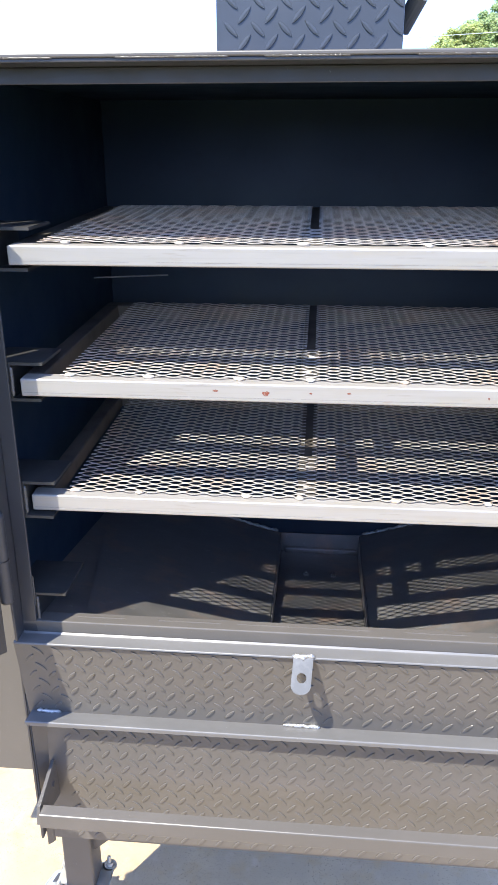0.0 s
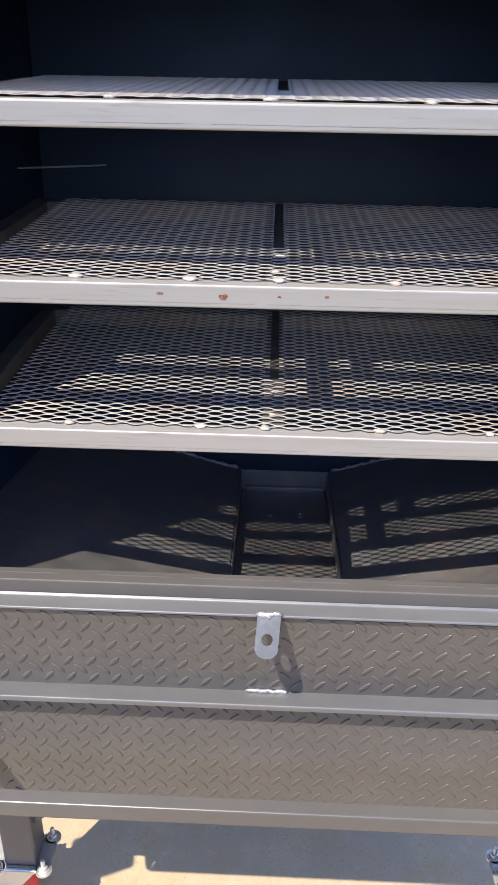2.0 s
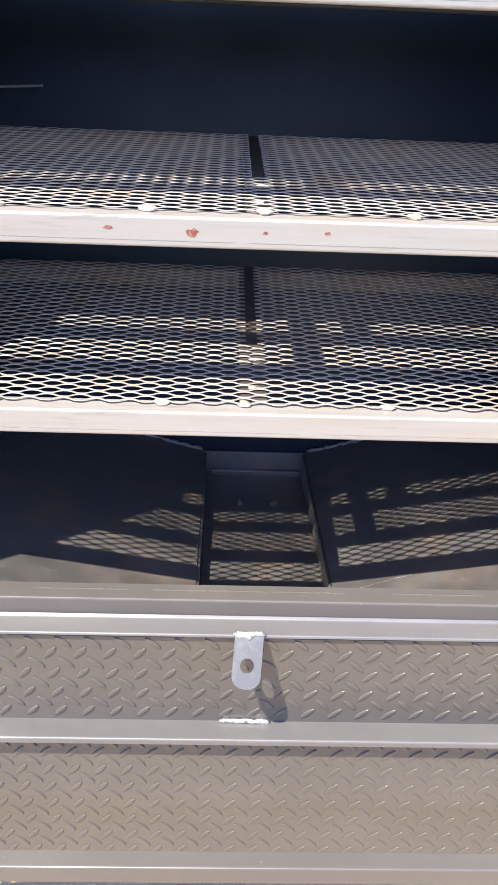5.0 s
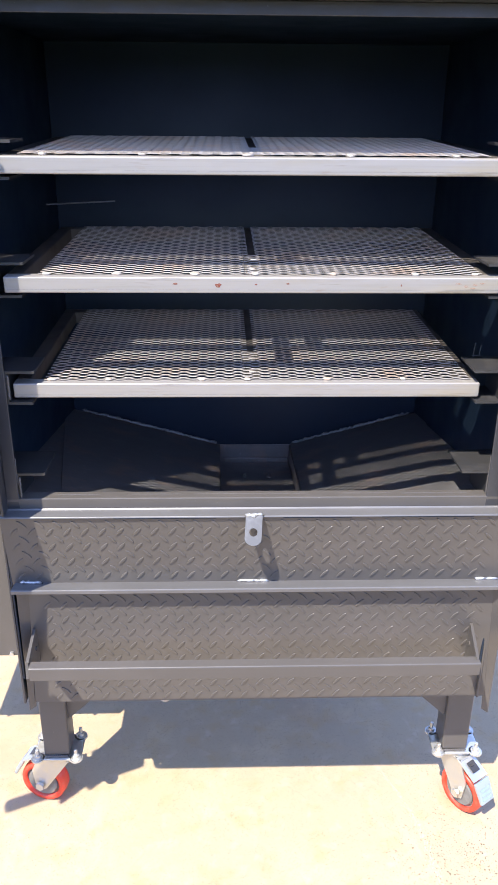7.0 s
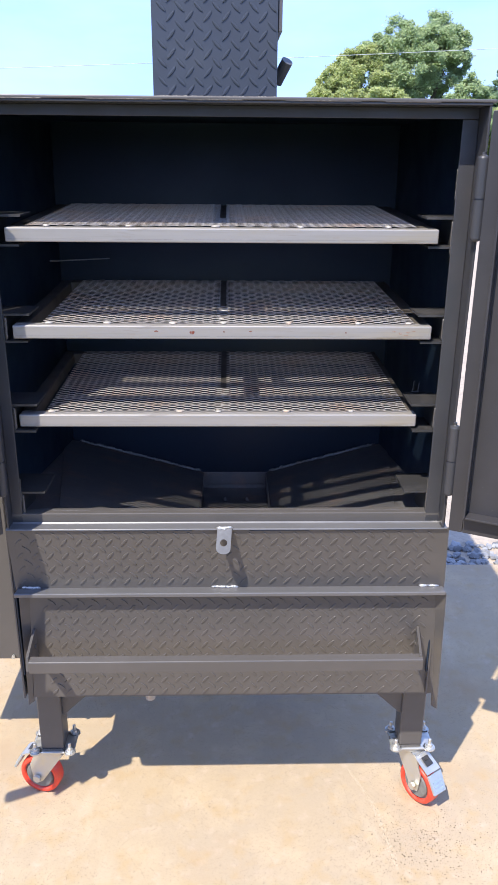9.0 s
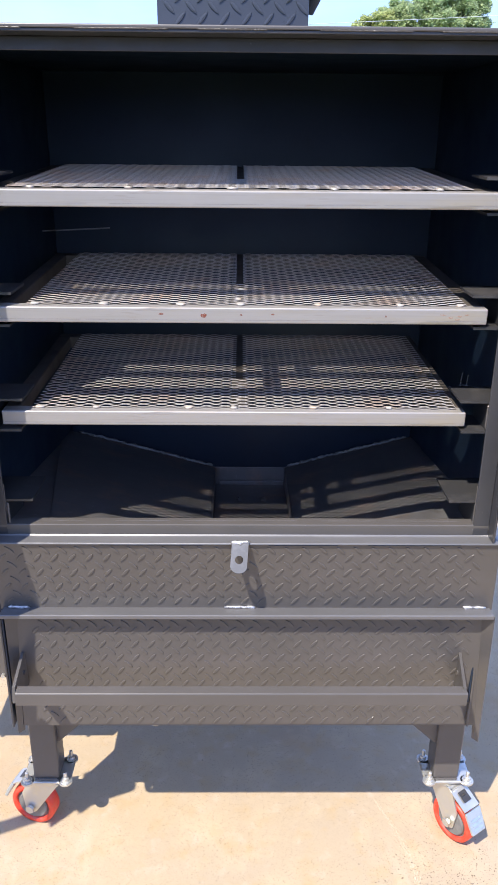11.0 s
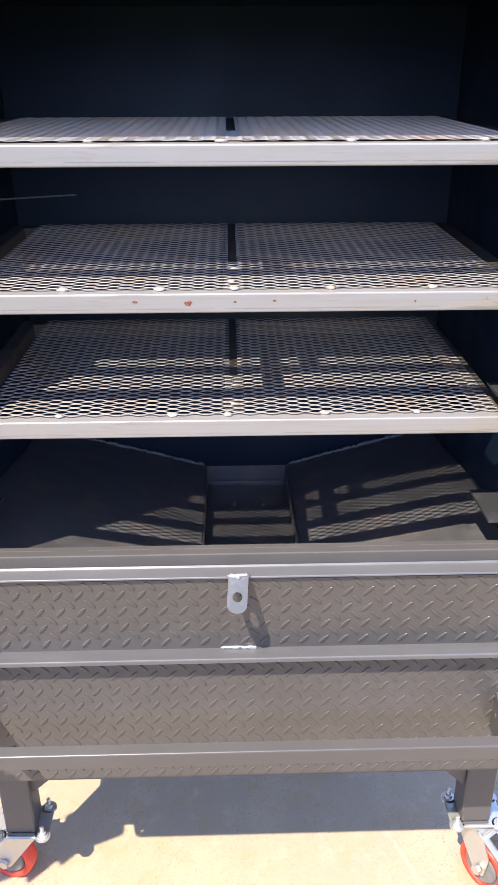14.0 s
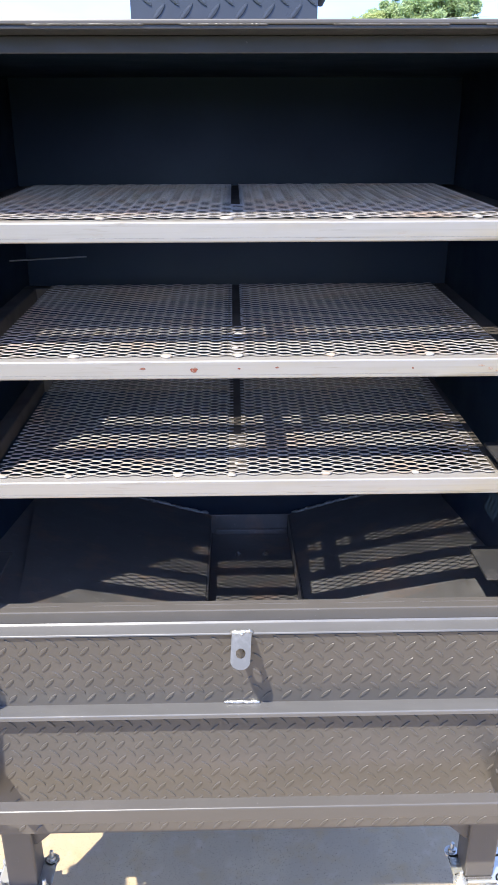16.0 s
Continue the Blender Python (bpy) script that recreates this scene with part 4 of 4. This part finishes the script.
# ---- racks ----
def strand_mesh(x0, x1, y0, y1, z, low=-9.0, lwd=0.0293, swd=0.0140, width=0.0030, thick=0.0008, lean=8.0):
    """Expanded metal: wavy strands, each leaning a little with its upper edge to the front, that meet at their bonds."""
    half = swd / 2
    ny, nz = math.cos(radians(lean)), math.sin(radians(lean))
    amp_y, amp_z = half / 2 - width / 2 * ny, width / 2 * nz
    wave = ((0.0, -1.0), (0.085, -0.94), (0.18, -0.55), (0.25, 0.0), (0.32, 0.55), (0.415, 0.94), (0.5, 1.0), (0.585, 0.94), (0.68, 0.55), (0.75, 0.0), (0.82, -0.55), (0.915, -0.94))
    cells = int((x1 - x0) / lwd) + 2
    line = [(x0 + (c + fx) * lwd, fy) for c in range(cells) for fx, fy in wave]
    low = max(low, x0)
    cut = []
    for (xa, ya), (xb, yb) in zip(line, line[1:]):
        for edge in (low, x1):
            if xa < edge < xb:
                cut.append((edge, ya + (yb - ya) * (edge - xa) / (xb - xa)))
    line = sorted([p for p in line if low <= p[0] <= x1] + cut)
    # the strand's section: along its width (front to back) and its thickness
    w, t, r = width / 2, thick / 2, thick * 0.28
    section = [(-w, -t + r), (-w, t - r), (-w + r, t), (w - r, t), (w, t - r), (w, -t + r), (w - r, -t), (-w + r, -t)]
    verts, faces = [], []
    k = len(section)
    for j in range(int((y1 - y0) / half) + 1):
        sign = 1 if j % 2 == 0 else -1
        first = len(verts)
        for x, fy in line:
            y, zc = y0 + j * half + sign * amp_y * fy, z + sign * amp_z * fy
            verts += [(x, y + a * ny + b * nz, zc - a * nz + b * ny) for a, b in section]
        for i in range(len(line) - 1):
            p, q = first + k * i, first + k * i + k
            faces += [(p + c, q + c, q + (c + 1) % k, p + (c + 1) % k) for c in range(k)]
        for p in (first, first + k * (len(line) - 1)):
            faces.append(tuple(range(p, p + k)))
    return verts, faces


def rack(ztop, yfront, x0, x1, inset, seed, tacks):
    r = thing("grill_rack", "bare steel pull-out rack with an expanded-metal top", "rack", "racks in the smoker", at=(0, yfront + 0.001, ztop - 0.025))
    rnd = random.Random(seed)
    T, D = 0.0245, 0.45
    r.rotation_euler.x = radians(1.5)
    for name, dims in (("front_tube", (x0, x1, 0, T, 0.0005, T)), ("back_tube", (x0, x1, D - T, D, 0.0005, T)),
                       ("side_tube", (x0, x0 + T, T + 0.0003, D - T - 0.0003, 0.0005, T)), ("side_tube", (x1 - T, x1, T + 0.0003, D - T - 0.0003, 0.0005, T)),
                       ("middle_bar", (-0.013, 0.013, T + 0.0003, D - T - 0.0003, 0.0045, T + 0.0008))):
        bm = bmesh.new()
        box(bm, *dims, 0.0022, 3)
        # side, back and middle bars are darker than the front tube
        part(name, bm, STEEL if name == "front_tube" else DARK_STEEL, r)
    # the tube's long seam, broken here and there
    xa = x0 + 0.004
    while xa < x1 - 0.03:
        xb = min(xa + rnd.uniform(0.09, 0.26), x1 - 0.004)
        sm = bmesh.new()
        box(sm, xa, xb, -0.00025, 0.001, 0.0058, 0.0058 + rnd.uniform(0.0003, 0.0006))
        part("seam", sm, WELD, r, "thin grey seam along the tube")
        xa = xb + rnd.uniform(0.0, 0.05)
    xs, xe = x0 + inset[0], x1 - inset[1]
    # one sheet across the front, parted over the middle bar further in
    for xb, ya, yb, start in ((xe, 0.016, 0.1495, -9.0), (-0.006, 0.156, D - 0.010, -9.0), (xe, 0.156, D - 0.010, 0.006)):
        me = bpy.data.meshes.new("mesh_panel")
        v, f = strand_mesh(xs, xb, ya, yb, T + 0.0026, start)
        me.from_pydata(v, [], f)
        me.materials.append(MESH)
        mo = new("mesh_panel", me)
        mo.parent = r
        tagged(mo, "expanded steel mesh with heat tint")
    for y in (0.052, 0.118):
        wb = bmesh.new()
        bmesh.ops.create_icosphere(wb, subdivisions=2, radius=1.0, matrix=pose(rnd.uniform(-0.004, 0.004), y, T + 0.0015) @ Matrix.Diagonal((0.0065, 0.0035, 0.0018, 1)))
        for vv in wb.verts:
            vv.co += Vector([rnd.uniform(-0.002, 0.002), rnd.uniform(-0.0012, 0.0012), rnd.uniform(-0.0004, 0.0004)])
        part("tack_weld", wb, PALE_WELD, r, "pale heat-tinted tack weld", True)
    for x in tacks:
        if x < x1 - 0.03:
            wb = bmesh.new()
            bmesh.ops.create_icosphere(wb, subdivisions=2, radius=1.0, matrix=pose(x, 0.0160, T + 0.0017) @ Matrix.Diagonal((rnd.uniform(0.0055, 0.0080), rnd.uniform(0.0044, 0.0056), 0.0026, 1)))
            for vv in wb.verts:
                vv.co += Vector([rnd.uniform(-0.0016, 0.0016), rnd.uniform(-0.0012, 0.0012), rnd.uniform(-0.0004, 0.0004)])
            part("tack_weld", wb, PALE_WELD, r, "pale heat-tinted tack weld", True)
    return r


def rust_spot(r, x, z, w, h, seed, mat=RUST):
    rnd = random.Random(seed)
    bm = bmesh.new()
    c = bm.verts.new((x, -0.0004, z))
    K = 14
    ring = [bm.verts.new((x + w * math.cos(2 * math.pi * i / K) * rnd.uniform(0.5, 1.1), -0.0003, z + h * math.sin(2 * math.pi * i / K) * rnd.uniform(0.5, 1.1))) for i in range(K)]
    for i in range(K):
        bm.faces.new((c, ring[i], ring[(i + 1) % K]))
    part("rust_spot", bm, mat, r)


rack(1.3120, 0.886, -0.368, 0.371, (0.034, 0.036), 7, (-0.30, -0.16, -0.011, 0.134, 0.286))
r2 = rack(1.1445, 0.889, -0.371, 0.374, (0.050, 0.029), 8, (-0.31, -0.206, -0.089, 0.001, 0.119, 0.244, 0.335))
rack(0.9750, 0.901, -0.378, 0.363, (0.047, 0.013), 9, (-0.32, -0.23, -0.082, -0.009, 0.119, 0.241, 0.336))
for x, z, w, h, sd in ((-0.054, 0.0125, 0.006, 0.0042, 1), (0.002, 0.014, 0.0022, 0.0015, 2), (0.05, 0.015, 0.003, 0.0016, 3), (-0.118, 0.015, 0.005, 0.0018, 4), (0.22, 0.013, 0.002, 0.002, 8)):
    rust_spot(r2, x, z, w, h, sd)
for k, (x, z, w, h) in enumerate(((0.306, 0.0155, 0.006, 0.0014), (0.318, 0.0115, 0.0045, 0.0022), (0.329, 0.0085, 0.006, 0.0013), (0.331, 0.0135, 0.004, 0.0017), (0.342, 0.0160, 0.005, 0.0012))):
    rust_spot(r2, x, z, w, h, 30 + k, RUST_FAINT)


# ---- trees, hedge and wire in the distance ----
def tree(label, at, height, blobs, leaf, count, size, seed, trunk=0.25):
    """A tapered trunk with limbs and a crown of many small leaves gathered in clumps."""
    t = thing("tree", label, "tree", at=at)
    rnd = random.Random(seed)
    tb = bmesh.new()
    top = max(b[2] for b in blobs)
    rod(tb, (0, 0, -0.3), (0.1, 0, top * 0.55), trunk, 10, trunk * 0.6)
    for bx, by, bz, br in blobs:
        rod(tb, (0.1, 0, top * 0.25), (bx, by, bz), trunk * 0.4, 6, trunk * 0.08)
    part("trunk", tb, BARK, t)
    clumps = []
    for bx, by, bz, br in blobs:
        for _ in range(int(34 * br)):
            d = Vector((rnd.gauss(0, 1), rnd.gauss(0, 1), rnd.gauss(0, 1))).normalized()
            clumps.append((Vector((bx, by, bz)) + d * br * rnd.uniform(0.6, 1.02), br * rnd.uniform(0.13, 0.27)))
    verts, faces = [], []
    for _ in range(count):
        c, cr = rnd.choice(clumps)
        d = Vector((rnd.gauss(0, 1), rnd.gauss(0, 1), rnd.gauss(0, 0.8)))
        p = c + d * cr * 0.55
        a = Vector((rnd.gauss(0, 1), rnd.gauss(0, 1), rnd.gauss(0, 1))).normalized()
        b = a.orthogonal().normalized()
        s = size * rnd.uniform(0.6, 1.3)
        n = len(verts)
        verts += [tuple(p - a * s), tuple(p + b * s * 0.5), tuple(p + a * s), tuple(p - b * s * 0.5)]
        faces.append((n, n + 1, n + 2, n + 3))
    me = bpy.data.meshes.new("crown")
    me.from_pydata(verts, [], faces)
    me.materials.append(leaf)
    cr = new("crown", me)
    cr.parent = t
    return t


oak_blobs = [(1.0, 0, 7.15, 1.30), (-1.05, 0, 7.0, 1.25), (-2.15, 0, 6.65, 0.85), (-0.1, -0.4, 6.1, 1.7), (1.85, 0, 7.2, 0.85), (2.3, 0, 6.3, 0.7), (1.5, -0.3, 6.0, 1.1), (-1.4, -0.2, 5.5, 1.2),
             (-0.6, 0.5, 4.7, 1.2), (0.7, 0.8, 4.6, 1.1), (-1.9, 0, 4.3, 1.0), (0.4, 0.9, 3.2, 1.3)]
tree("tall broad green leafy tree behind the gravel", (10.00, 44.9, -0.1), 9.0, oak_blobs, LEAF, 230000, 0.07, 1, 0.35)
tree("yellow-green rounded leafy tree", (6.19, 44.4, -0.1), 6.0, [(1.2, 0, 6.4, 0.85), (0.35, 0, 6.1, 0.85), (-0.35, -0.2, 5.2, 1.0), (-1.15, 0, 5.0, 0.65), (1.0, -0.2, 5.1, 1.2), (-0.1, -0.3, 4.2, 1.2), (-1.1, -0.2, 4.1, 0.9), (1.2, 0, 3.8, 1.1), (0.2, 0, 2.6, 1.6)], LEAF_LIGHT, 120000, 0.065, 5, 0.2)
tree("low bushy yellow-green tree below a taller crown", (7.85, 41.9, -0.1), 4.5, [(-0.1, 0, 4.1, 0.85), (0.5, 0, 4.2, 0.6), (0.95, 0.1, 4.0, 0.5), (-0.6, 0, 3.7, 0.7), (0.1, 0, 2.6, 1.2)], LEAF_LIGHT, 50000, 0.06, 7, 0.15)
tree("rounded green bushy tree beside a taller crown", (12.15, 42.9, -0.1), 5.0, [(0.2, 0, 4.6, 0.85), (-0.5, 0, 4.0, 0.75), (0.75, 0, 4.1, 0.8), (1.3, 0, 3.5, 0.7), (-0.3, 0, 3.0, 1.1), (0.7, 0, 2.8, 1.1)], LEAF, 70000, 0.065, 8, 0.18)
tree("dark green conifer-shaped tree", (15.17, 45.9, -0.1), 6.0, [(0, 0, 1.2, 1.9), (0, 0, 2.6, 1.6), (0.0, 0, 3.8, 1.3), (0.0, 0, 4.7, 0.95), (0.0, 0, 5.5, 0.6), (0.0, 0, 6.2, 0.32), (0, 0, 6.6, 0.16)], LEAF_DARK, 70000, 0.075, 2, 0.2)
tree("green leafy tree at the edge of the grass", (15.27, 40.9, -0.1), 5.0, [(0, 0, 1.6, 1.5), (0.6, 0, 2.9, 1.2), (-0.5, 0, 2.6, 1.0), (1.2, 0, 1.5, 1.2)], LEAF_LIGHT, 60000, 0.065, 3, 0.25)
hedge = thing("hedge", "low light green hedge row", "hedge", at=(5.5, 45.0, -0.1))
hrnd = random.Random(9)
hv, hf = [], []
for _ in range(60000):
    x = hrnd.uniform(-2.6, 15.0)
    crest = 4.0 + 0.7 * noise.noise(Vector((x * 0.7, 0, 0))) + 0.4 * noise.noise(Vector((x * 2.3, 5.0, 0)))
    p = Vector((x, hrnd.gauss(0, 0.45), crest * (1.0 - 0.8 * hrnd.random() ** 1.5)))
    a = Vector((hrnd.gauss(0, 1), hrnd.gauss(0, 1), hrnd.gauss(0, 1))).normalized()
    b = a.orthogonal().normalized()
    s = 0.11 * hrnd.uniform(0.6, 1.3)
    n = len(hv)
    hv += [tuple(p - a * s), tuple(p + b * s * 0.5), tuple(p + a * s), tuple(p - b * s * 0.5)]
    hf.append((n, n + 1, n + 2, n + 3))
hme = bpy.data.meshes.new("foliage")
hme.from_pydata(hv, [], hf)
hme.materials.append(LEAF_LIGHT)
hob = new("foliage", hme)
hob.parent = hedge

wire_bm = bmesh.new()
K = 24
pts = [Vector((-40 + 80 * i / K, 38.0, 5.42 + 0.046 * (-40 + 80 * i / K) + 0.5 * ((2 * i / K - 1) ** 2))) for i in range(K + 1)]
rings = [[wire_bm.verts.new(p + Vector((0, 0.012 * math.cos(math.pi * a / 3), 0.012 * math.sin(math.pi * a / 3)))) for a in range(6)] for p in pts]
for ra, rb in zip(rings, rings[1:]):
    for a in range(6):
        wire_bm.faces.new((ra[a], rb[a], rb[(a + 1) % 6], ra[(a + 1) % 6]))
tagged(part("power_line", wire_bm, WIRE), "thin grey overhead cable across the sky", "cable")
for x, z in ((-40.0, 4.1), (40.0, 7.75)):
    pole_bm = bmesh.new()
    rod(pole_bm, (x, 38.0, -0.3), (x, 38.0, z + 0.25), 0.16, 12, 0.11)
    tagged(part("utility_pole", pole_bm, BARK), "weathered wooden utility pole carrying a cable", "pole")
